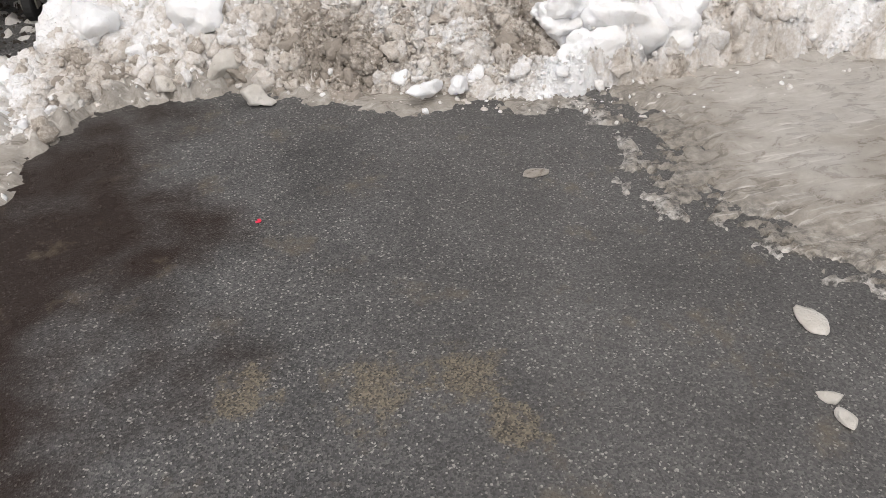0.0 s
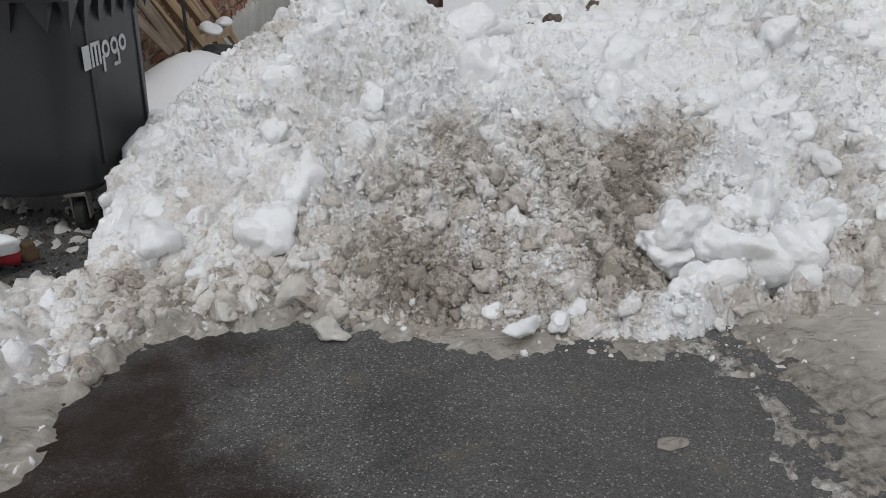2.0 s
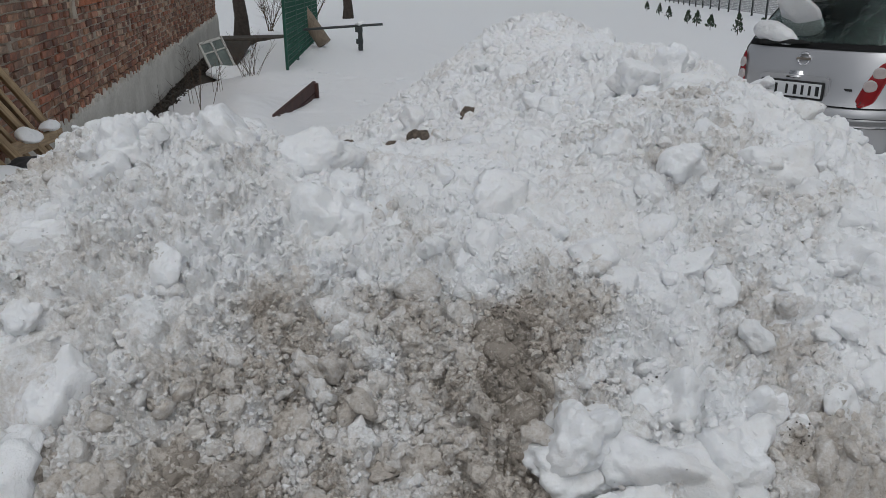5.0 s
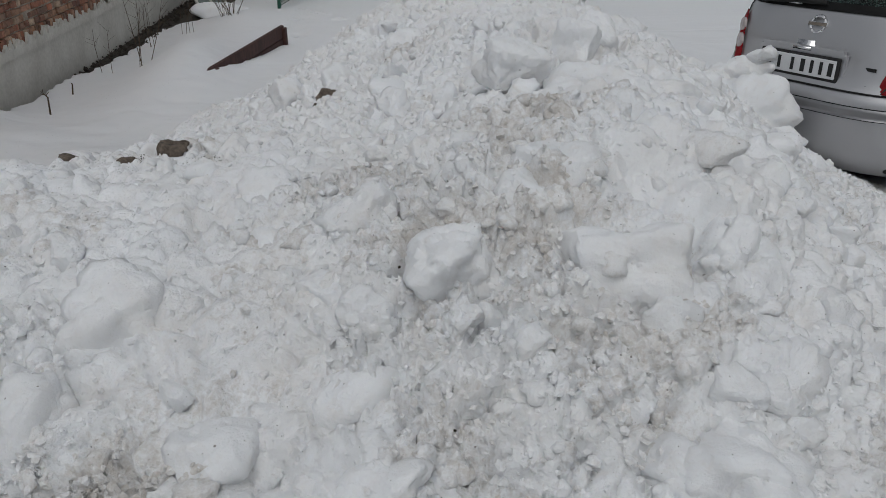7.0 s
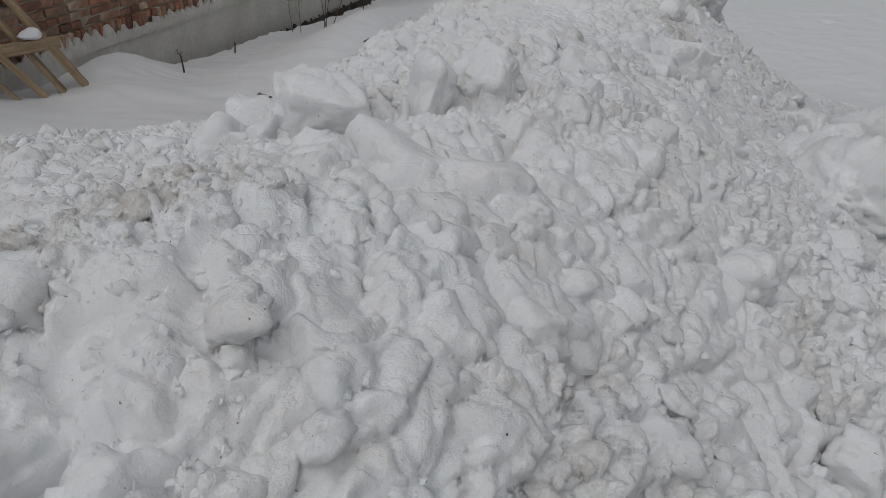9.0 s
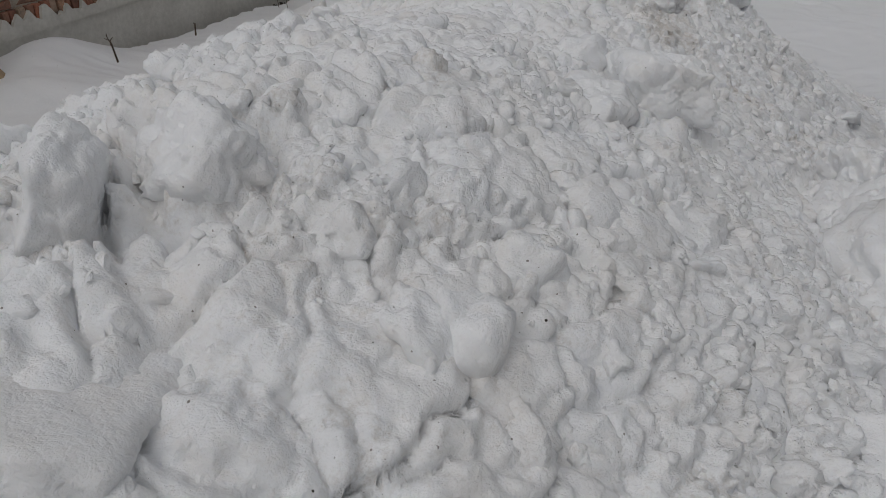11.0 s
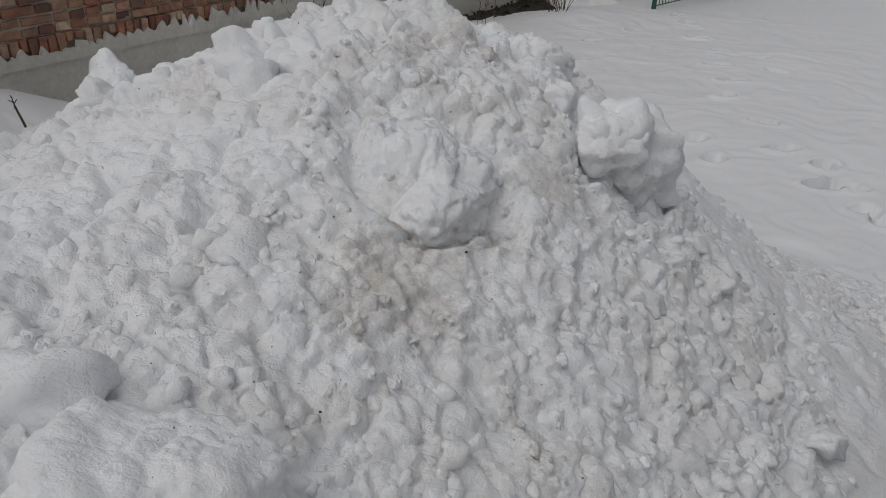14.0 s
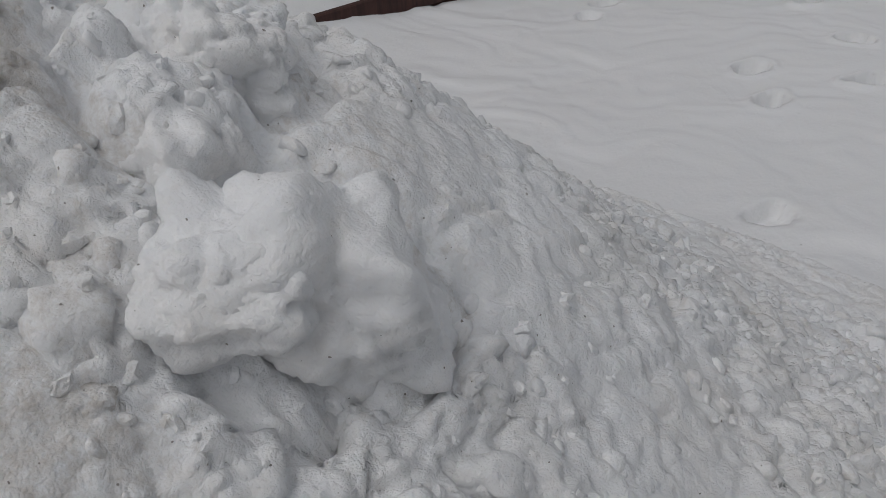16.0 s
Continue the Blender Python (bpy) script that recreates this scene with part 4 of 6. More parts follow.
def crumbs(name, n, mat, place, seed, lo, hi, detail=2, label="", category="snow", smooth=False):
    """Many small lumps in one mesh; place(random) gives x, y, z and how grimy, or nothing."""
    r = np.random.RandomState(seed)
    bv, bf = ico(detail)
    V, F, G = [], [], []
    tries = 0
    while len(V) < n and tries < 30 * n:
        tries += 1
        got = place(r)
        if got is None:
            continue
        x, y, z, k = got
        s = lo + (hi - lo) * r.rand() ** 3
        m = np.array(Euler(r.uniform(0, 6.3, 3)).to_matrix())
        e = r.normal(size=(9, 3))
        e /= np.linalg.norm(e, axis=1)[:, None]
        cut = np.minimum(1, (r.uniform(0.5, 0.8, 9) / np.maximum(bv @ e.T, 0.05)).min(1))
        w = bv * (0.65 * s * cut * (1 + 0.36 * (r.rand(len(bv)) - 0.5)))[:, None] * np.array([1, r.uniform(0.6, 1), r.uniform(0.5, 0.9)])
        F.append(bf + len(V) * len(bv))
        V.append(w @ m.T + (x, y, z - 0.16 * s))
        G.append(np.full(len(bv), k))
    me = mesh_of(name, np.concatenate(V), np.concatenate(F), mat, smooth)
    at = me.attributes.new("grime", "FLOAT", "POINT")
    at.data.foreach_set("value", np.concatenate(G).astype(np.float32))
    return tagged(new(name, me), label, category, kind="stuff")


def slush_at(u, v):
    i, j = min(int(np.searchsorted(cy, v)), len(cy) - 1), min(int(np.searchsorted(cx, u)), len(cx) - 1)
    return max(float(Z[i, j]), 0.0)


def at_foot(r):
    u = r.uniform(-2.3, 3.0)
    v = r.uniform(1.7 if u < -1.0 else 2.35, 3.3)
    c = float(cover(np.array([u]), np.array([v]))[0])
    x, y, z, g, b = heap_at(u, v)
    if c < 0.02 or v > 3.15 and u < -1.1 or b > 0.25 or (b < 0.005 and u > -1.0) or r.rand() > np.exp(-c * 2.5) * 0.9:
        return None
    return u, v, max(z, slush_at(u, v)), r.uniform(0.0, 0.4)


def on_bank(r):
    u, v = r.uniform(-2.7, -0.85), r.uniform(1.2, 3.5)
    c = float(cover(np.array([u]), np.array([v]))[0])
    if c < 0.06 or v > 3.15 and u < -1.1 or r.rand() > step(0.0, 0.45, c):
        return None
    return u, v, slush_at(u, v) + 0.004, r.uniform(-0.30, 0.06)


crumbs("bank_lumps", 1300, SNOW_PILE, on_bank, 26, 0.02, 0.13, 3, "white and grey lumps of snow in the low bank", smooth=True)


def along_foot(r):
    u, v = r.uniform(-1.1, 0.15), r.uniform(2.55, 3.15)
    c = float(cover(np.array([u]), np.array([v]))[0])
    if c < 0.05 or c > 0.35:
        return None
    return u, v, slush_at(u, v) - 0.008, r.uniform(0.12, 0.62)


crumbs("foot_lumps", 420, SNOW_PILE, along_foot, 34, 0.012, 0.11, 3, "grey and brown lumps of slush along the heap's foot", smooth=True)
crumbs("slush_crumbs", 600, SNOW_PILE, at_foot, 22, 0.005, 0.034, 2, "small crumbs of snow and slush at the foot of the heap", smooth=True)


# ---- dark grit and soil stuck in the heap ----


def in_spots(r):
    u, v, w = SPOTS[r.randint(len(SPOTS))]
    x, y, z, g, b = heap_at(u + 0.4 * w * r.normal(), v + 0.35 * w * r.normal())
    return (x, y, z, 0.0) if b > 0.05 else None


def anywhere(r):
    x, y, z, g, b = heap_at(r.uniform(-1.2, 4.4), r.uniform(2.7, 8.6))
    return (x, y, z, 0.0) if b > 0.05 else None


SOIL_CLOD = plain("frozen_soil", (0.12, 0.095, 0.075), 0.9, vary=0.85, scale=38, grain=110, relief=1.0)
for k, (x, y, size, label) in enumerate((
    (1.14, 4.90, (0.11, 0.08, 0.08), "brown clod of frozen soil stuck in the snow heap"),
    (1.01, 4.88, (0.12, 0.07, 0.05), "grey-brown clod of frozen soil stuck in the snow heap"),
    (0.80, 4.94, (0.10, 0.06, 0.05), "grey-brown clod of frozen soil stuck in the snow heap"),
    (1.75, 5.88, (0.09, 0.08, 0.08), "dark brown clod of soil on the heap's back slope"),
    (1.69, 5.84, (0.05, 0.05, 0.04), "dark brown clod of soil on the heap's back slope"),
)):
    x, y, z, g, b = heap_at(x, y)
    ob = new("soil_clod", lump_mesh("soil_clod", 300 + 3.3 * k, SOIL_CLOD, 4, size, 1.2, 12, soft=18.0))
    ob.matrix_basis = pose(x, y, z + 0.02 * size[2], 10, 14 * k, 50 * k)
    tagged(ob, label, "soil clod", group="clods of soil in the heap")
crumbs("soil_bits", 900, SOIL, in_spots, 31, 0.002, 0.010, 1, "dark brown soil and leaf bits in the snow heap", "dirt")
crumbs("grit_specks", 420, SOIL, anywhere, 32, 0.003, 0.008, 1, "black grit specks scattered over the snow", "dirt")


# ---- brick wall with a rendered plinth ----
AZ = radians(7.5)
along = Vector((math.sin(AZ), math.cos(AZ), 0.035)).normalized()
inward = Vector((-math.cos(AZ), math.sin(AZ), 0))
upward = along.cross(inward)
WALL = Matrix((along, inward, upward)).transposed().to_4x4()
WALL.translation = (-1.18, 10.05, 0)
PL = 0.16  # top of the plinth
wall = tagged(new("wall_1", bm_mesh("wall_1", box_bm(18.4, 0.36, 3.0, (4.9, 0.20, PL + 1.5), 0.01), MORTAR)), "old weathered red brick wall with worn joints", "wall", kind="structure")
wall.matrix_basis = WALL
plinth = tagged(new("plinth", bm_mesh("plinth", box_bm(18.5, 0.42, 1.9, (4.9, 0.18, PL - 0.95), 0.02), PLINTH)), "grey rendered plinth with damp stains under the brick wall", "wall", kind="structure")
plinth.matrix_basis = WALL
back = tagged(new("wall_2", bm_mesh("wall_2", box_bm(0.36, 5.0, 4.4, (13.94, 2.9, PL + 0.8), 0.01), MORTAR)), "gable end of the brick building", "wall", kind="structure")
back.matrix_basis = WALL


def brick_bm(seed, w):
    r = random.Random(seed)
    bm = box_bm(w, 0.05, 0.063, (0, 0, 0), 0.007)
    for v in bm.verts:
        v.co += Vector((r.uniform(-1, 1) * 0.004, r.uniform(-1, 1) * 0.003, r.uniform(-1, 1) * 0.004))
    return bm


BRICKS = [bm_mesh("brick", brick_bm(k, 0.245 if k < 5 else 0.118), BRICK) for k in range(8)]
r = random.Random(4)
far_v, far_f = [], []
shapes = [([v.co.copy() for v in me.vertices], [tuple(p.vertices) for p in me.polygons]) for me in BRICKS]
placed = []
for row in range(22):
    h = PL + 0.175 + row * 0.077
    s = -4.1 + (0.13 if row % 2 else 0)
    while s < 13.95:
        k = r.randrange(5) if r.random() > 0.72 else 5 + r.randrange(3)
        w = 0.245 if k < 5 else 0.118
        mid = s + w / 2
        s += w + 0.012
        if r.random() < 0.012:
            continue
        placed.append((mid, h, k))
near = sorted(placed, key=lambda p: abs(p[0] + 1.6) * 0.8 + abs(p[1] - 0.8) * 2.6)[:300]
chosen = set((p[0], p[1]) for p in near)
for mid, h, k in placed:
    m = pose(mid, 0.036 - r.uniform(-0.008, 0.022), h + r.uniform(-0.004, 0.004), r.uniform(-4, 4), r.uniform(-1.8, 1.8), r.uniform(-3, 3))
    if (mid, h) in chosen:
        ob = new("brick", BRICKS[k])
        ob.parent = wall
        ob.matrix_basis = m
    elif h < 1.9:
        base = len(far_v)
        far_v += [m @ v for v in shapes[k][0]]
        far_f += [tuple(i + base for i in f) for f in shapes[k][1]]
rest = new("brickwork", mesh_of("brickwork", far_v, far_f, BRICK, False))
rest.parent = wall
rest["kind"] = "stuff"
# a broken course of upright bricks stands on the plinth
uv, uf = [], []
s = -4.1
while s < 13.95:
    w, h = r.uniform(0.055, 0.068), r.uniform(0.06, 0.15)
    bm = box_bm(w, 0.07, h, (s + w / 2, 0.02 - r.uniform(0, 0.02), PL + 0.135 - h / 2), 0.006)
    base = len(uv)
    uv += [v.co + Vector((r.uniform(-1, 1), r.uniform(-1, 1), r.uniform(-1, 1))) * 0.004 for v in bm.verts]
    bm.verts.index_update()
    uf += [tuple(v.index + base for v in f.verts) for f in bm.faces]
    bm.free()
    s += w + r.uniform(0.008, 0.02)
upright = new("upright_course", mesh_of("upright_course", uv, uf, BRICK, False))
upright.parent = wall
upright["kind"] = "stuff"
# whitewashed render smeared up over the lowest bricks with a ragged edge
bm = bmesh.new()
s, last = -4.1, None
while s < 13.9:
    low, high = (bm.verts.new((s, -0.054 + r.uniform(-0.003, 0.003), z)) for z in (PL - 0.06, PL + 0.012 + 0.115 * r.random() ** 1.7))
    if last:
        bm.faces.new((last[0], low, high, last[1]))
    last = (low, high)
    s += r.uniform(0.012, 0.05)
shell = bmesh.ops.extrude_face_region(bm, geom=bm.faces[:])
bmesh.ops.translate(bm, verts=[v for v in shell["geom"] if isinstance(v, bmesh.types.BMVert)], vec=(0, 0.030, 0))
part("ragged_edge", bm, PLINTH, plinth, "ragged whitish upper edge of the render")


def plaster(at, w, h, seed):
    bm = bmesh.new()
    rr = random.Random(seed)
    left = [bm.verts.new((at[0] - w / 2 * rr.uniform(0.4, 1.3), -0.022, at[1] + h * (k / 9 - 0.5))) for k in range(10)]
    right = [bm.verts.new((at[0] + w / 2 * rr.uniform(0.4, 1.3), -0.022, at[1] + h * (k / 9 - 0.5))) for k in range(10)]
    for k in range(9):
        bm.faces.new((left[k], right[k], right[k + 1], left[k + 1]))
    g = bmesh.ops.extrude_face_region(bm, geom=bm.faces[:])
    bmesh.ops.translate(bm, verts=[v for v in g["geom"] if isinstance(v, bmesh.types.BMVert)], vec=(0, 0.03, 0))
    return bm


for at, w, h, seed in (((-1.84, 1.58), 0.10, 0.95, 1), ((0.61, 1.62), 0.16, 1.0, 2)):
    ob = part("plaster_patch", plaster(at, w, h, seed), RENDER_COAT, wall, "smear of pale old plaster")
for k in range(16):
    ob = new("brick", bm_mesh("brick", brick_bm(30 + k, 0.245), NEW_BRICK))
    ob.parent = wall
    ob["label"] = "newer orange brick"
    ob.matrix_basis = pose(0.95 + 0.26 * (k % 4) + 0.13 * (k // 4 % 2), 0.012, PL + 0.175 + (12 + k // 4) * 0.077)

strip_v = box_bm(14.4, 0.9, 0.10, (6.7, -0.42, -0.50), 0.02)
soil = tagged(new("soil_strip", bm_mesh("soil_strip", strip_v, SOIL)), "bare dark soil strip along the plinth", "soil", kind="structure")
soil.matrix_basis = WALL


def soil_place(rr):
    p = WALL @ Vector((rr.uniform(-0.6, 10.5), -0.05 - 0.34 * rr.rand(), -0.44))
    return p.x, p.y, p.z + 0.05 * rr.rand(), 0.0


crumbs("leaf_litter", 1100, SOIL, soil_place, 31, 0.02, 0.075, 1, "dark clods and rotten leaves along the plinth", "litter")


# ---- boards leaning on the wall ----
def board(a, b, w, t, label, turn=0.0, mat=None):
    a, b = Vector(a), Vector(b)
    ob = new("board", bm_mesh("board", box_bm(w, t, (b - a).length, (0, 0, 0), 0.004), mat or BOARD))
    ob.matrix_basis = Matrix.Translation((a + b) / 2) @ (b - a).to_track_quat("Z", "Y").to_matrix().to_4x4() @ pose(0, 0, 0, 0, 0, turn)
    return tagged(ob, label, "board", group="boards leaning on the wall")


for top, foot in (((-1.53, 6.95, 1.03), (-1.03, 7.44, 0.04)), ((-1.47, 7.44, 0.98), (-0.96, 7.97, -0.03)), ((-1.39, 8.04, 0.93), (-0.85, 8.38, -0.10))):
    board(foot, top, 0.05, 0.095, "long weathered timber leaning on the brick wall", 90)
    (x0, y0, z0), (x1, y1, z1) = foot, top
    board((x0 - 0.10, y0 - 0.16, z0), (x1 - 0.01, y1 - 0.12, z1 - 0.14), 0.03, 0.14, "wide weathered board behind the leaning timbers", 90)
board((-1.50, 7.05, 0.82), (-1.36, 8.34, 0.80), 0.05, 0.09, "cross board nailed near the top of the timbers", 0)
board((-1.20, 7.30, 0.36), (-1.04, 8.34, 0.30), 0.05, 0.09, "cross board nailed across the timbers", 0)
board((-1.28, 6.78, 0.38), (-1.55, 6.62, 0.92), 0.09, 0.04, "old grey board leaning on the brick wall", 90, LOG)
board((-1.30, 6.58, 0.40), (-1.56, 6.45, 0.76), 0.07, 0.04, "old grey board leaning on the brick wall", 90, LOG)
pole = tagged(new("pole", bm_mesh("pole", tube_bm([(-1.40, 7.88, 0.75), (-1.43, 7.69, 1.0), (-1.46, 7.45, 1.32), (-1.52, 6.98, 1.95)], 0.024, 10), BOARD, True)), "thin pale pole leaning on the brick wall", "pole")
rod = tagged(new("iron_stake", bm_mesh("iron_stake", tube_bm([(-1.18, 6.62, 0.05), (-1.17, 6.6, 0.77)], 0.013, 8), RUBBER, True)), "short black iron stake standing in the snow", "stake")
tarp = tagged(new("black_sack", lump_mesh("black_sack", 9.4, BIN_BLACK, 4, (0.42, 0.24, 0.12), 0.3)), "black plastic sack half buried in snow", "sack")
tarp.matrix_basis = pose(-0.95, 6.9, 0.33, 0, 8, 40)
for k, (at, size) in enumerate((((-1.12, 7.62, 0.42), (0.14, 0.30, 0.09)), ((-1.06, 8.05, 0.41), (0.12, 0.16, 0.08)), ((-1.42, 7.62, 0.87), (0.10, 0.22, 0.07)), ((-1.41, 8.0, 0.87), (0.10, 0.16, 0.07)))):
    ob = new("snow_clump", lump_mesh("snow_clump", 60 + k * 1.9, SNOW_FIELD, 4, size, 0.4, 5, soft=6.0))
    ob.matrix_basis = pose(*at, 0, 0, 12)
    tagged(ob, "soft white clump of fallen snow by the boards", "snow clump", group="snow on the boards")


# ---- raised bed edged with brown boards ----
bed = tagged(empty("raised_bed", pose(0.80, 10.15, -0.29, 2.8, 0, -20)), "brown-stained timber edge of a snowed-in raised bed", "raised bed")
for k in range(2):
    part("plank", box_bm(0.05, 2.56, 0.15, (0.012 * k, 1.27, 0.10 + 0.157 * k), 0.008), BOARD_DARK, bed, m=pose(0, 0, 0, 0, 0.8 * k, 0.3 * k))
for y in (0.3, 2.50):
    part("post", box_bm(0.08, 0.08, 0.34, (0.03, y, 0.14), 0.006), BOARD_DARK, bed)


# ---- large black waste container ----
def container():
    root = tagged(empty("waste_container", pose(-1.74, 4.48, 0, 0, 0, -11)), "large black plastic waste container with a white lettered mark", "waste container")
    W, D = 1.24, 0.94  # across the front, depth; the body widens upwards
    bm = bmesh.new()
    rings = []
    for z, f in ((0.20, 0.86), (0.24, 0.91), (0.5, 0.935), (0.8, 0.96), (1.08, 0.985)):
        ring = []
        for k in range(48):
            a = 2 * math.pi * k / 48
            c, s = math.cos(a), math.sin(a)
            q = 1 / (abs(c) ** 7 + abs(s) ** 7) ** (1 / 7)
            ring.append(bm.verts.new((c * q * W / 2 * f, s * q * D / 2 * f, z)))
        rings.append(ring)
    for a, b in zip(rings, rings[1:]):
        for k in range(48):
            bm.faces.new((a[k], a[(k + 1) % 48], b[(k + 1) % 48], b[k]))
    bm.faces.new(rings[0][::-1])
    body_ = part("body", bm, BIN_BLACK, root, smooth=True)
    part("rim", join_bm(box_bm(W + 0.06, D + 0.06, 0.055, (0, 0, 1.115), 0.02, seg=2), box_bm(W + 0.10, D + 0.10, 0.035, (0, 0, 1.075), 0.012, seg=2)), BIN_LID, root)
    # pleats below the rim on all four sides
    for side in range(4):
        ln, dist = (W, D / 2) if side % 2 == 0 else (D, W / 2)
        n = 8 if side % 2 == 0 else 7
        for k in range(n):
            b2 = bmesh.new()
            x = (k + 0.5) / n * ln - ln / 2
            w = ln / n * 0.36
            pts = [(x - w, -dist - 0.035, 1.07), (x + w, -dist - 0.035, 1.07), (x, -dist * 0.975 - 0.004, 0.93), (x - w, -dist * 0.97, 1.07), (x + w, -dist * 0.97, 1.07)]
            v = [b2.verts.new(p) for p in pts]
            for f in ((0, 1, 2), (0, 2, 3), (1, 4, 2), (0, 3, 4, 1), (3, 2, 4)):
                b2.faces.new([v[i] for i in f])
            part("pleat", b2, BIN_BLACK, root, m=pose(0, 0, 0, 0, 0, 90 * side))
    lid = bmesh.new()
    rows_ = []
    for i in range(13):
        row = []
        for j in range(17):
            u, v = i / 12 * 2 - 1, j / 16 * 2 - 1
            edge = max(abs(u), abs(v))
            hgt = 1.145 + 0.13 * (1 - edge ** 4) + (0.025 if (j // 3) % 2 and edge < 0.85 else 0)
            row.append(lid.verts.new((v * (W + 0.02) / 2, u * (D + 0.02) / 2, hgt)))
        rows_.append(row)
    for a, b in zip(rows_, rows_[1:]):
        for k in range(16):
            lid.faces.new((a[k], a[k + 1], b[k + 1], b[k]))
    lid_ = part("lid", lid, BIN_LID, root, "domed dark grey plastic lid", smooth=True)
    for x in (-0.3, 0.3):
        part("lid_handle", box_bm(0.22, 0.05, 0.05, (x, -D / 2 - 0.02, 1.19), 0.015, seg=2), BIN_LID, lid_)
    for z in (0.36, ):
        part("rib", box_bm(0.014, 0.02, 0.74, (W / 2 * 0.947, -0.26, 0.68), 0.004, m=pose(0, 0, 0, 0, 2.6, 0)), BIN_BLACK, root)
        part("rib", box_bm(0.014, 0.02, 0.74, (W / 2 * 0.947, 0.26, 0.68), 0.004, m=pose(0, 0, 0, 0, 2.6, 0)), BIN_BLACK, root)
        part("rib", box_bm(0.02, 0.014, 0.74, (-0.30, -D / 2 * 0.947, 0.68), 0.004, m=pose(0, 0, 0, 2.6, 0, 0)), BIN_BLACK, root)
    # the mark on the side: plain shapes in its colour, no letters
    def mark(shape):
        return part("decal", shape, DECAL, root, "white mark", pose(W / 2 * 0.961 + 0.004, -0.10, 0.80, 0, 3.2, 0) @ Matrix.Diagonal((1, 1.22, 1.2, 1)))

    def ring_mark(y, z, r0, r1):
        bm = bmesh.new()
        inner = [bm.verts.new((0, y + r0 * math.cos(a), z + r0 * math.sin(a))) for a in (k * math.pi / 10 for k in range(20))]
        outer = [bm.verts.new((0, y + r1 * math.cos(a), z + r1 * math.sin(a))) for a in (k * math.pi / 10 for k in range(20))]
        for k in range(20):
            bm.faces.new((inner[k], inner[(k + 1) % 20], outer[(k + 1) % 20], outer[k]))
        return bm

    mark(box_bm(0.003, 0.05, 0.085, (0, -0.16, 0), 0.0))
    for y in (-0.115, -0.085, -0.055):
        mark(box_bm(0.003, 0.014, 0.075, (0, y, -0.004), 0.0))
    mark(box_bm(0.003, 0.07, 0.014, (0, -0.085, 0.038), 0.0))
    for y in (0.0, 0.075, 0.15):
        mark(ring_mark(y, 0.006, 0.017, 0.033))
    mark(box_bm(0.003, 0.014, 0.06, (0, -0.028, -0.045), 0.0))
    mark(box_bm(0.003, 0.014, 0.06, (0, 0.103, -0.04), 0.0))
    mark(box_bm(0.003, 0.045, 0.014, (0, 0.08, -0.063), 0.0))
    for x in (-1, 1):
        for y in (-1, 1):
            c = part("caster", join_bm(box_bm(0.10, 0.10, 0.02, (0, 0, 0.20), 0.004), box_bm(0.008, 0.06, 0.13, (0.036, 0.02, 0.135), 0.002), box_bm(0.008, 0.06, 0.13, (-0.036, 0.02, 0.135), 0.002)), STEEL, root, "rusty steel caster fork", pose(x * W * 0.36, y * D * 0.36, 0, 0, 0, 30 * x + 20 * y))
            part("wheel", tube_bm([(-0.024, 0.03, 0.08), (-0.018, 0.03, 0.08), (0.018, 0.03, 0.08), (0.024, 0.03, 0.08)], [0.07, 0.08, 0.08, 0.07], 20), RUBBER, c, "black rubber wheel")
    return root


container()


def by_container(rr):
    x, y = rr.uniform(-2.4, -1.18), rr.uniform(3.45, 4.4)
    return x, y, 0.004, 0.0


crumbs("wet_litter", 700, SOIL, by_container, 33, 0.008, 0.05, 1, "wet black litter and soil under the container", "litter")

# ---- a discarded, snowed-over cloth figure beside the container: one plain shape ----
doll_parts = []
for pts, rad in (([(-1.98, 3.58, 0.10), (-1.80, 3.62, 0.12), (-1.66, 3.66, 0.10), (-1.52, 3.68, 0.06)], [0.07, 0.085, 0.06, 0.04]), ([(-1.95, 3.50, 0.12), (-1.80, 3.46, 0.10), (-1.68, 3.42, 0.05)], [0.06, 0.055, 0.035])):
    doll_parts.append(tube_bm(pts, rad, 12))
doll = tagged(new("cloth_figure", bm_mesh("cloth_figure", join_bm(*doll_parts), RED_CLOTH, True)), "wet red discarded cloth figure half under snow", "doll")
for at, size in (((-1.86, 3.60, 0.18), (0.34, 0.2, 0.12)), ((-1.64, 3.62, 0.13), (0.24, 0.16, 0.10)), ((-1.70, 3.47, 0.12), (0.14, 0.10, 0.08))):
    ob = new("snow_clump", lump_mesh("snow_clump", 5 + at[0] * 9, SNOW, 4, size, 0.3))
    ob.matrix_basis = pose(*at, 0, 0, 10)
    tagged(ob, "clump of fresh snow on the discarded figure", "snow clump", group="snow on the figure")
# the figure's brown boots, one at the end of each limb
for at, turn in (((-1.655, 3.41, 0.06), 60), ((-1.50, 3.69, 0.07), 20)):
    ob = new("brown_rag", lump_mesh("brown_rag", 3 + at[0], BROWN_CLOTH, 3, (0.09, 0.07, 0.10), 0.3))
    ob.matrix_basis = pose(*at, 20, 30, turn)
    tagged(ob, "wet brown boot of the discarded cloth figure", "rag", group="brown rags")


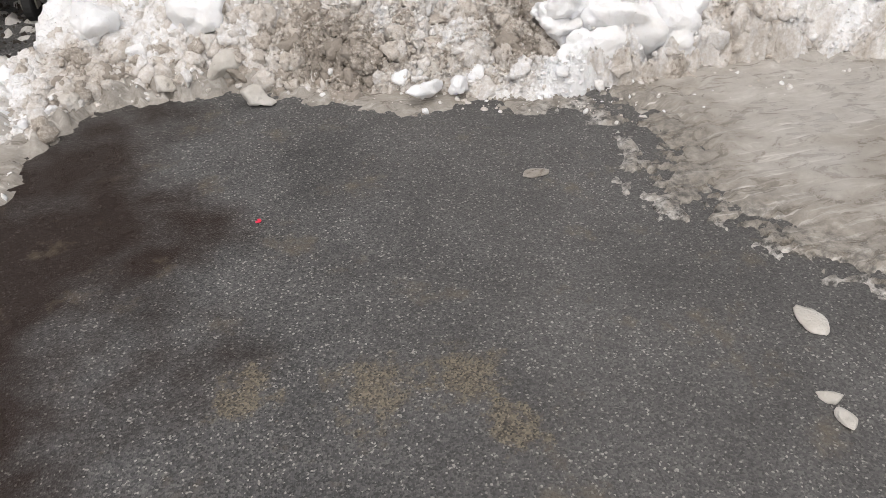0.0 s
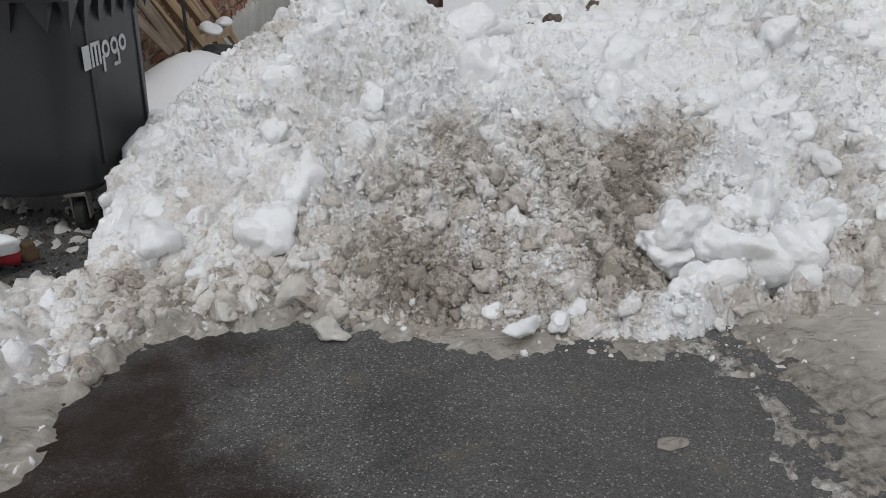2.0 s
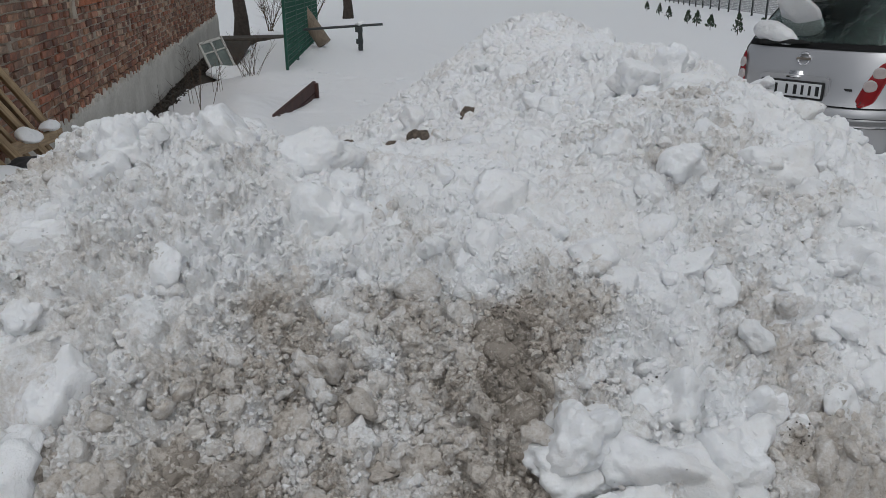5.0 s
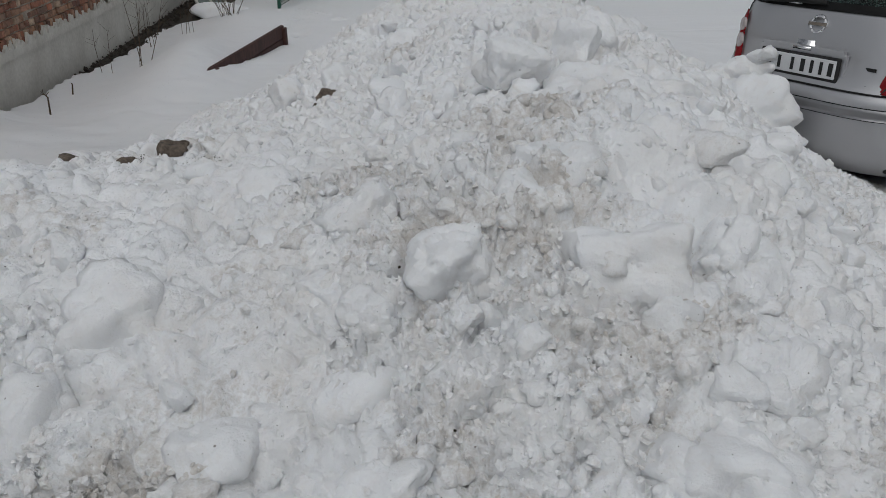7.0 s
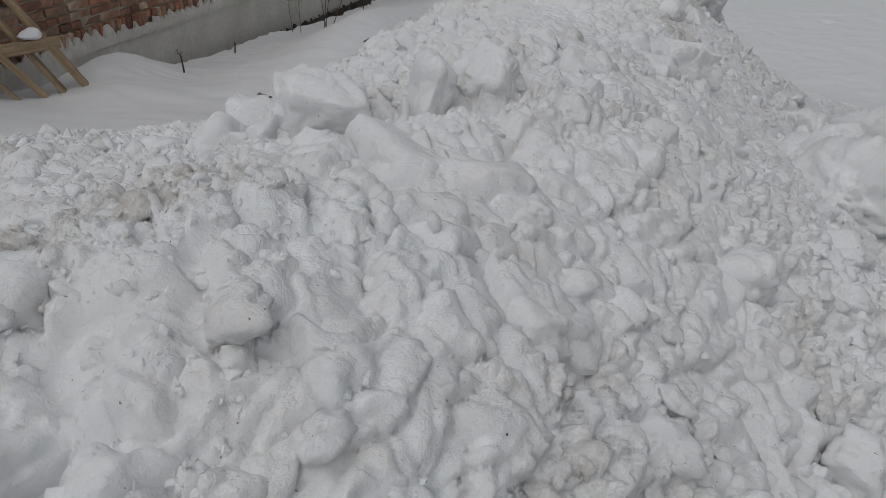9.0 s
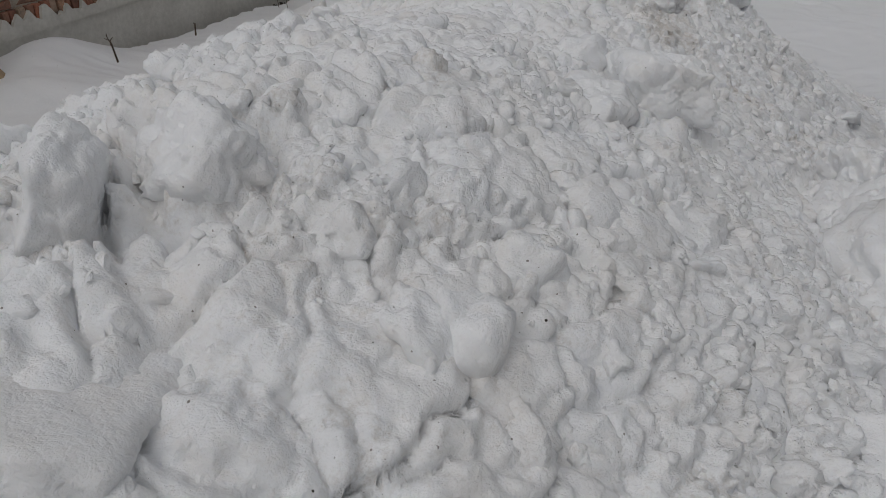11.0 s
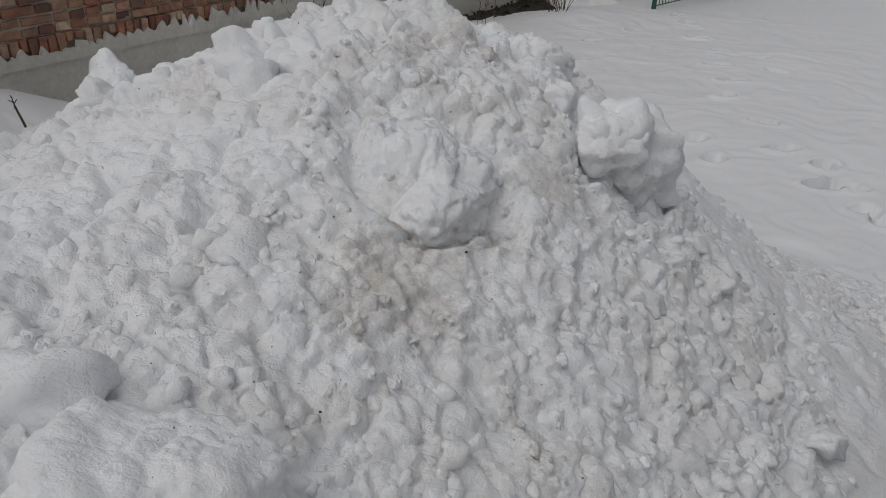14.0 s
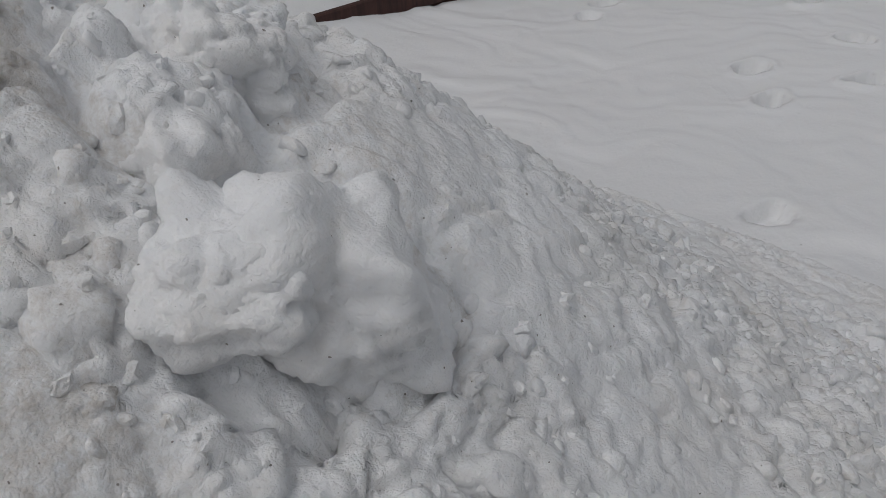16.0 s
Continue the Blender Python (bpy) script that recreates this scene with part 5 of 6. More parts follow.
# ---- silver hatchback, seen from behind ----
REAR_Z = [0.16, 0.22, 0.32, 0.45, 0.59, 0.63, 0.66, 0.80, 0.92, 1.00, 1.06, 1.20, 1.34, 1.42, 1.48, 1.52, 1.535]
REAR_Y = [0.16, 0.08, 0.03, 0.00, 0.00, 0.02, 0.06, 0.09, 0.13, 0.17, 0.21, 0.33, 0.46, 0.56, 0.78, 1.15, 1.5]
FRONT_Y = [3.55, 3.64, 3.69, 3.70, 3.68, 3.66, 3.63, 3.40, 3.05, 2.78, 2.66, 2.42, 2.16, 2.0, 1.86, 1.72, 1.6]
HALF_W = [0.74, 0.79, 0.82, 0.83, 0.83, 0.828, 0.825, 0.82, 0.80, 0.775, 0.755, 0.70, 0.635, 0.59, 0.50, 0.30, 0.10]


def hull(u, z, out=0.0):
    """A place on the body: u runs once round the plan from the middle of the back by the right side; out lifts it off."""
    yr, yf, w = (float(np.interp(z, REAR_Z, a)) for a in (REAR_Y, FRONT_Y, HALF_W))
    c, s = math.sin(u), -math.cos(u)
    n = 4.2 if s < 0 else 3.0
    q = 1 / (abs(c) ** n + abs(s) ** n) ** (1 / n)
    mid, half = (yr + yf) / 2, (yf - yr) / 2
    return Vector((c * q * (w + out), mid + s * q * (half + out), z))


def ring_u(count=120):
    """Finer steps round the back than round the front."""
    t = np.linspace(-1, 1, count + 1)[:-1]
    return [math.pi * (0.35 * k + 0.65 * k ** 3) for k in t]


def hull_patch(u0, u1, z0, z1, out, nu=14, nz=8, thick=0.006, shape=None):
    bm = bmesh.new()
    grid = []
    for i in range(nz + 1):
        row = []
        for j in range(nu + 1):
            a, b = j / nu, i / nz
            if shape:
                a, b = shape(a, b)
            row.append(bm.verts.new(hull(u0 + (u1 - u0) * a, z0 + (z1 - z0) * b, out)))
        grid.append(row)
    for a, b in zip(grid, grid[1:]):
        for j in range(nu):
            bm.faces.new((a[j], a[j + 1], b[j + 1], b[j]))
    if thick:
        bmesh.ops.solidify(bm, geom=bm.faces[:], thickness=thick)
    return bm


def ring_bm(radius, thick):
    pts = [(radius * math.cos(a), radius * math.sin(a), 0) for a in (k * math.pi / 14 for k in range(29))]
    return tube_bm(pts, thick, 8, False)


def u_at(x, z):
    """The u at which the back of the body is x from its middle."""
    lo, hi = 0.0, 1.45
    for _ in range(40):
        m = (lo + hi) / 2
        if hull(m, z).x < abs(x):
            lo = m
        else:
            hi = m
    return math.copysign(lo, x)


def lamp_bm(sgn):
    """A leaning, rounded lens set on the rear corner."""
    bm = bmesh.new()
    rows = []
    for i in range(15):
        b = i / 14
        z = 0.645 + 0.33 * b
        pinch = 0.5 * (1 - math.sqrt(max(0.0, 1 - (2 * b - 1) ** 8)))
        x0, x1 = 0.455 + 0.10 * b ** 1.3, 0.555 + 0.075 * b ** 0.7
        x0, x1 = x0 + (x1 - x0) * pinch * 0.8, x1 - (x1 - x0) * pinch * 0.8
        rows.append([bm.verts.new(hull(u_at(sgn * (x0 + (x1 - x0) * k / 8), z), z, 0.009 + 0.006 * math.sin(math.pi * k / 8))) for k in range(9)])
    for a, b in zip(rows, rows[1:]):
        for k in range(8):
            bm.faces.new((a[k], a[k + 1], b[k + 1], b[k]))
    bmesh.ops.solidify(bm, geom=bm.faces[:], thickness=0.01)
    return bm


def car():
    root = tagged(empty("car", pose(4.475, 6.225, -0.04, 0, 0, -73)), "silver hatchback car with snow on its roof and bumper", "car")
    us = ring_u(132)
    zs = [0.16, 0.19, 0.24, 0.32, 0.40, 0.48, 0.56, 0.585, 0.61, 0.64, 0.72, 0.80, 0.88, 0.96, 1.00, 1.045, 1.10, 1.18, 1.26, 1.34, 1.40, 1.44, 1.48, 1.51, 1.53]
    wr = u_at(0.60, 1.2)
    side = (1.62, 2.6)
    bm = bmesh.new()
    rings = [[bm.verts.new(hull(u, z)) for u in us] for z in zs]
    for a, b, z0, z1 in zip(rings, rings[1:], zs, zs[1:]):
        for k in range(len(us)):
            u = us[k]
            k2 = (k + 1) % len(us)
            glazed = z0 >= 1.04 and z1 <= 1.41 and (abs(u) < wr or side[0] * 0.62 < abs(u) < 1.75 or abs(u) > 2.45)
            if not glazed:
                bm.faces.new((a[k], a[k2], b[k2], b[k]))
    bm.faces.new(rings[-1])
    part("body", bm, PAINT, root, smooth=True)
    part("floor_pan", box_bm(1.5, 3.3, 0.06, (0, 1.85, 0.22), 0.02), RUBBER, root)
    part("tailgate_glass", hull_patch(-wr * 1.02, wr * 1.02, 1.035, 1.415, 0.002, 20, 6, 0.004), GLASS, root, "tinted rear window").visible_shadow = False
    part("window_surround", join_bm(hull_patch(-wr * 1.1, wr * 1.1, 1.03, 1.075, 0.006, 20, 2, 0.006), hull_patch(wr * 0.94, wr * 1.13, 1.05, 1.42, 0.006, 3, 8, 0.006), hull_patch(-wr * 1.13, -wr * 0.94, 1.05, 1.42, 0.006, 3, 8, 0.006)), SEAM, root, "black window border")
    part("windscreen", hull_patch(2.45, 2 * math.pi - 2.45, 1.035, 1.415, 0.002, 20, 6, 0.004), GLASS, root).visible_shadow = False
    for sgn in (-1, 1):
        part("side_window", hull_patch(sgn * 1.0, sgn * 1.76, 1.035, 1.415, 0.002, 12, 6, 0.004), GLASS, root).visible_shadow = False
        # tail lamps: a tall red lens with two round clear lamps
        lamp = part("tail_lamp", lamp_bm(sgn), RED_LENS, root, "red lens", smooth=True)
        for x, z in ((0.558, 0.885), (0.528, 0.795)):
            u = u_at(sgn * x, z)
            c = hull(u, z, 0.012)
            n = (hull(u, z, 0.1) - hull(u, z)).normalized()
            d = n.to_track_quat("Z", "Y").to_matrix().to_4x4()
            ringb = tube_bm([(0, 0, -0.01), (0, 0, 0.006), (0, 0, 0.012)], [0.046, 0.046, 0.036], 24)
            part("round_lamp", ringb, CLEAR_LENS, lamp, "round clear lamp", Matrix.Translation(c) @ d)
    # seams of the tailgate and the bumper
    for sgn in (-1, 1):
        line = [hull(u_at(sgn * x, z), z, 0.004) for x, z in ((0.49, 0.645), (0.53, 0.74), (0.58, 0.88), (0.63, 1.0), (0.65, 1.07), (0.60, 1.25), (0.53, 1.40))]
        part("tailgate_seam", tube_bm(line, 0.004, 6), SEAM, root)
    part("bumper_seam", hull_patch(-1.35, 1.35, 0.632, 0.641, 0.003, 40, 1, 0.004), SEAM, root)
    part("bumper_groove", join_bm(hull_patch(-0.85, 0.85, 0.562, 0.567, 0.003, 40, 1, 0.004), hull_patch(-0.85, 0.85, 0.497, 0.502, 0.003, 40, 1, 0.004)), SEAM, root)
    part("bumper_strip", hull_patch(-0.83, 0.83, 0.502, 0.562, 0.007, 40, 3, 0.01), PAINT, root, smooth=True)
    plate = part("number_plate", box_bm(0.53, 0.02, 0.14, (-0.02, 0.055, 0.73), 0.006), INK, root, "black plate frame")
    part("plate_face", box_bm(0.50, 0.006, 0.105, (-0.02, 0.042, 0.733), 0.002), PLATE_WHITE, plate, "white plate")
    for k, x in enumerate((-0.19, -0.12, -0.03, 0.04, 0.10, 0.16, 0.22)):
        part("bar", box_bm(0.020 if k % 3 else 0.028, 0.004, 0.072, (x - 0.02, 0.0385, 0.733), 0.0), INK, plate)
    part("plate_recess", box_bm(0.58, 0.02, 0.20, (-0.02, 0.075, 0.74), 0.02, seg=2), PAINT, root)
    part("handle", box_bm(0.18, 0.07, 0.085, (-0.02, 0.09, 0.825), 0.034, seg=3), CHROME, root, "chrome tailgate handle", smooth=True)
    emblem = part("emblem", ring_bm(0.046, 0.010), CHROME, root, "plain round chrome emblem", Matrix.Translation(hull(0, 0.955, 0.006)) @ pose(0, 0, 0, 78, 0, 0))
    part("emblem_bar", box_bm(0.125, 0.024, 0.012, (0, 0, 0.004), 0.003), CHROME, emblem)
    for x, z, w in ((0.40, 0.76, 0.06), (0.37, 0.668, 0.07)):
        part("badge", box_bm(w, 0.004, 0.018, (x, hull(u_at(x, z), z).y - 0.003, z), 0.0), INK, root, "small dark badge")
    wiper = part("wiper", tube_bm([hull(u_at(-0.42, 1.06), 1.06, 0.03), hull(u_at(-0.2, 1.075), 1.075, 0.03), hull(0.0, 1.07, 0.03)], [0.02, 0.022, 0.012], 8), RUBBER, root)
    for x, y in ((-0.72, 0.62), (0.72, 0.62), (-0.72, 3.02), (0.72, 3.02)):
        w = part("wheel", tube_bm([(x - 0.09, y, 0.29), (x - 0.075, y, 0.29), (x + 0.075, y, 0.29), (x + 0.09, y, 0.29)], [0.26, 0.29, 0.29, 0.26], 28), RUBBER, root, "black tyre", smooth=True)
        part("rim", tube_bm([(x - 0.10, y, 0.29), (x + 0.10, y, 0.29)], 0.19, 24), STEEL, w)
        part("wheel_arch", tube_bm([(x - 0.13, y, 0.30), (x + 0.135, y, 0.30)], 0.34, 28), SEAM, root)
    for x in (-0.36, 0.36):
        seat = part("rear_seat", box_bm(0.58, 0.16, 0.62, (x, 0.92, 0.80), 0.05, seg=3), SEAT, root)
        part("headrest", box_bm(0.26, 0.10, 0.19, (x, 0.93, 1.20), 0.045, seg=3), SEAT, seat, smooth=True)
        seat = part("front_seat", box_bm(0.52, 0.16, 0.66, (x, 1.85, 0.84), 0.05, seg=3), SEAT, root)
        part("headrest", box_bm(0.26, 0.10, 0.20, (x, 1.86, 1.27), 0.045, seg=3), SEAT, seat, smooth=True)
    return root


CAR = car()
CM = CAR.matrix_basis.copy()
for k, (at, size, turn) in enumerate((((-0.05, 1.25, 1.55), (1.15, 1.7, 0.16), (0, 0, 0)), ((-0.30, 0.62, 1.45), (0.60, 0.40, 0.14), (-30, 0, 0)), ((-0.27, 0.40, 1.25), (0.34, 0.46, 0.14), (-40, 12, 0)), ((-0.34, 0.27, 1.09), (0.30, 0.30, 0.12), (-40, 16, 0)), ((-0.45, 0.02, 0.60), (0.44, 0.15, 0.26), (0, -14, 10)), ((-0.25, 0.03, 0.74), (0.24, 0.09, 0.09), (0, -28, 0)), ((-0.60, 0.06, 0.44), (0.28, 0.18, 0.26), (0, 0, 0)))):
    ob = new("snow_clump", lump_mesh("snow_clump", 80 + k * 2.7, SNOW, 5, size, 0.8 if k > 3 else 0.35, 12 if k > 3 else 3, soft=16.0 if k > 3 else 5.0))
    ob.matrix_basis = CM @ pose(*at, *turn)
    tagged(ob, "clump of white snow lying on the silver car", "snow clump", group="snow on the car")


# ---- green mesh fence ----
def mesh_fence():
    a, b = Vector((1.72, 16.6, -0.1)), Vector((3.6, 25.5, -0.1))
    root = tagged(empty("garden_fence", Matrix.Translation(a)), "dark green welded mesh fence panel with posts", "fence")
    d = b - a
    for k in range(5):
        p = d * k / 4
        part("post", tube_bm([p, p + Vector((0, 0, 1.9))], 0.032, 8), GREEN_METAL, root)
    bms = []
    for k in range(90):
        p = d * (k + 0.5) / 90
        bms.append(tube_bm([p + Vector((0, 0, 0.06)), p + Vector((0, 0, 1.8))], 0.007, 4, False))
    for k in range(18):
        bms.append(tube_bm([Vector((0, 0, 0.06 + 0.1 * k)), d + Vector((0, 0, 0.06 + 0.1 * k))], 0.008, 4, False))
    part("wire_mesh", join_bm(*bms), GREEN_METAL, root)
    return root


mesh_fence()
log = tagged(new("leaning_log", bm_mesh("leaning_log", tube_bm([(3.28, 22.0, 0.02), (2.9, 22.2, 0.65), (2.35, 22.5, 1.5), (1.7, 22.9, 2.6)], [0.19, 0.18, 0.17, 0.15], 14), LOG, True)), "thick cut log leaning on the fence", "log")
barrier = tagged(empty("bar_post", pose(3.92, 20.4, -0.05)), "low dark post with a long horizontal bar", "post")
part("post", join_bm(box_bm(0.10, 0.10, 0.62, (0, 0, 0.31), 0.01), box_bm(0.17, 0.12, 0.12, (-0.03, 0, 0.50), 0.01), box_bm(0.16, 0.12, 0.12, (-0.02, 0, 0.22), 0.01)), FENCE_GREY, barrier)
part("bar", tube_bm([(-1.7, 0.2, 0.50), (0.55, -0.1, 0.62)], 0.03, 8), FENCE_GREY, barrier)
ob = tagged(new("snow_clump", lump_mesh("snow_clump", 91.0, SNOW, 3, (0.2, 0.2, 0.12), 0.2)), "cap of snow on the low post", "snow clump")
ob.matrix_basis = pose(3.92, 20.4, 0.60)


# ---- old white window frame leaning by the wall's end ----
oldwin = tagged(empty("old_window", pose(0.56, 17.3, -0.12, -22, -12, 30) @ Matrix.Diagonal((0.8, 0.8, 0.8, 1))), "old flaking white window frame leaning on the wall", "window frame")
for x, z, w, h in ((-0.32, 0.40, 0.06, 0.8), (0.32, 0.40, 0.06, 0.8), (0.0, 0.40, 0.05, 0.8), (0, 0.02, 0.7, 0.06), (0, 0.78, 0.7, 0.06), (0, 0.52, 0.7, 0.035)):
    part("rail", box_bm(w, 0.05, h, (x, 0, z), 0.006), WHITE_PAINT, oldwin)
for x in (-0.16, 0.16):
    part("pane", box_bm(0.27, 0.006, 0.72, (x, 0.004, 0.40), 0.0), REFLECTING_PANE, oldwin, "dull greenish glass, its colour lightened for reflected snow")
ob = tagged(new("snow_clump", lump_mesh("snow_clump", 93.0, SNOW, 4, (0.8, 0.6, 0.45), 0.25)), "clump of snow at the foot of the old window", "snow clump")
ob.matrix_basis = pose(0.72, 16.6, -0.16)


# ---- dry stems, shrubs, trees ----
def stems(name, foot, n, height, spread, seed, label, rad=0.006, forks=4):
    rr = random.Random(seed)
    root = tagged(empty(name, Matrix.Translation(foot)), label, "dry plant")
    for _ in range(n):
        a = rr.uniform(0, 6.28)
        h = height * rr.uniform(0.55, 1.1)
        lean = spread * rr.uniform(0.2, 1.0)
        p0 = Vector((rr.uniform(-0.1, 0.1), rr.uniform(-0.1, 0.1), -0.05))
        top = p0 + Vector((math.cos(a) * lean, math.sin(a) * lean, h))
        mid = (p0 + top) / 2 + Vector((rr.uniform(-0.04, 0.04), rr.uniform(-0.04, 0.04), 0.05))
        bms = [tube_bm([p0, mid, top], [rad, rad * 0.8, rad * 0.35], 5)]
        for _f in range(forks):
            t = rr.uniform(0.35, 0.95)
            q = p0.lerp(mid, t * 2) if t < 0.5 else mid.lerp(top, t * 2 - 1)
            e = q + Vector((rr.uniform(-1, 1), rr.uniform(-1, 1), rr.uniform(0.3, 1.2))) * 0.14 * height
            bms.append(tube_bm([q, e], [rad * 0.5, rad * 0.25], 4))
        part("stem", join_bm(*bms), TWIG, root)
    return root


stems("dry_bush", (0.92, 15.1, -0.06), 22, 0.85, 0.55, 1, "bare brown bush standing in the snow", 0.004)
stems("dry_stalk", (0.15, 11.3, -0.05), 4, 0.85, 0.30, 2, "tall thin brown stalks standing in the snow", 0.0045, 6)
stems("dry_stalk", (-0.05, 13.4, -0.15), 3, 0.95, 0.12, 3, "tall thin brown stalks standing in the snow", 0.0035, 9)
stems("dry_stalk", (-0.28, 11.5, -0.12), 2, 0.75, 0.12, 7, "tall thin brown stalks standing in the snow", 0.0035, 5)
stems("dry_stalk", (0.35, 14.2, -0.08), 4, 0.7, 0.2, 4, "tall thin brown stalks standing in the snow", 0.0035, 7)
stems("dry_twig", (-0.34, 8.73, 0.06), 1, 0.20, 0.05, 5, "short dark twig sticking out of the snow", 0.008, 5)
stems("dry_twig", (-0.28, 10.0, -0.02), 1, 0.10, 0.03, 6, "short dark twig sticking out of the snow", 0.008, 2)
stems("dry_bush", (4.4, 33.0, 0.0), 22, 1.9, 1.2, 8, "bare brown bush far across the yard", 0.014, 8)
stems("dry_bush", (2.6, 30.0, 0.0), 16, 1.6, 0.9, 9, "bare brown bush far across the yard", 0.012, 8)


def tree(foot, height, seed, label):
    rr = random.Random(seed)
    root = tagged(empty("tree", Matrix.Translation(foot)), label, "tree")
    part("trunk", tube_bm([(0, 0, -0.2), (0.03, 0, 0.5), (-0.04, 0.05, 1.4), (0.06, 0, height * 0.7), (0, 0, height)], [0.30, 0.23, 0.19, 0.11, 0.03], 14), BARK, root, smooth=True)
    for _ in range(14):
        z = rr.uniform(0.25, 0.9) * height
        a = rr.uniform(0, 6.28)
        ln = rr.uniform(0.8, 1.9)
        p = Vector((0, 0, z))
        e = p + Vector((math.cos(a) * ln, math.sin(a) * ln, rr.uniform(-0.5, 0.7)))
        m = (p + e) / 2 + Vector((0, 0, 0.15))
        bms = [tube_bm([p, m, e], [0.05, 0.03, 0.01], 6)]
        for _k in range(9):
            t = rr.uniform(0.2, 1)
            q = m.lerp(e, t)
            bms.append(tube_bm([q, q + Vector((rr.uniform(-0.4, 0.4), rr.uniform(-0.4, 0.4), rr.uniform(-0.5, 0.15)))], [0.012, 0.004], 4))
        part("limb", join_bm(*bms), BARK, root)
    return root


tree((1.55, 29.5, -0.05), 6.0, 1, "dark bare tree trunk behind the fence")
tree((7.2, 40.0, -0.05), 6.0, 2, "dark bare tree far across the yard")
bedsoil = tagged(new("dark_bed", bm_mesh("dark_bed", box_bm(5.5, 1.6, 0.2, (2.0, 27.2, -0.16), 0.05), SOIL)), "bare dark soil bed under the tree", "soil")


def shrub_mesh(seed, mat, h):
    rr = random.Random(seed)
    bm = bmesh.new()
    for _ in range(110):
        t = rr.random() ** 0.8
        a, rad = rr.uniform(0, 6.28), 0.17 * (1.15 - t) * rr.uniform(0.2, 1.1)
        c = Vector((math.cos(a) * rad, math.sin(a) * rad, 0.05 + t * h))
        m = Matrix.Translation(c) @ Euler((rr.uniform(-0.7, 0.7), rr.uniform(-0.7, 0.7), a)).to_matrix().to_4x4()
        s = rr.uniform(0.02, 0.05)
        v = [bm.verts.new(m @ Vector(p)) for p in ((-s * 0.5, 0, -s), (s * 0.5, 0.01, -s), (s * 0.6, -0.01, s * 0.6), (0, 0.012, s * 1.8), (-s * 0.6, 0, s * 0.6))]
        bm.faces.new(v)
    return bm


for k, (x, y, h) in enumerate(((15.2, 19.8, 0.85), (16.2, 21.0, 0.8), (16.4, 22.4, 0.95), (17.4, 25.2, 0.7), (18.5, 27.6, 0.8), (19.3, 29.4, 0.75), (21.0, 33.4, 0.8), (23.4, 38.0, 0.85), (26.0, 43.5, 0.8))):
    h *= 0.55
    root = tagged(empty("shrub", pose(x, y, 0.0, 0, 0, 40 * k)), "small dark evergreen shrub poking out of the snow", "shrub", group="row of young evergreen shrubs")
    part("stem", tube_bm([(0, 0, -0.2), (0.02, 0, h * 0.9)], [0.018, 0.005], 5), BARK, root)
    part("foliage", shrub_mesh(k + 3, LEAF, h), LEAF, root)


def chain_link():
    a, b = Vector((20.6, 22.0, 0)), Vector((42.0, 66.5, 0))
    root = tagged(empty("chain_link_fence", Matrix.Translation(a)), "grey chain-link fence with dark posts across the snow", "fence")
    d = b - a
    n = 17
    for k in range(n + 1):
        p = d * k / n
        part("post", tube_bm([p + Vector((0, 0, -0.2)), p + Vector((0, 0, 2.1))], 0.05, 8), FENCE_GREY, root)
    V, F = [], []
    L, h, gap, t = d.length, 1.9, 0.16, 0.012
    u = d.normalized()
    for sgn in (1, -1):
        x = -h
        while x < L:
            x0, z0, x1, z1 = x, 0.1, x + h, h + 0.1
            if sgn < 0:
                x0, x1 = x1, x0
            base = len(V)
            off = Vector((0, 0, t))
            V += [u * x0 + Vector((0, 0, z0)), u * x1 + Vector((0, 0, z1)), u * x1 + Vector((0, 0, z1)) + off * 1.4, u * x0 + Vector((0, 0, z0)) + off * 1.4, u * x0 + Vector((0.012, -0.006, z0 + t * 0.7)), u * x1 + Vector((0.012, -0.006, z1 + t * 0.7))]
            F += [(base, base + 1, base + 5, base + 4), (base + 4, base + 5, base + 2, base + 3), (base, base + 3, base + 2, base + 1)]
            x += gap
    ob = new("wire_mesh", mesh_of("wire_mesh", V, F, WIRE, False))
    ob.parent = root
    return root


chain_link()

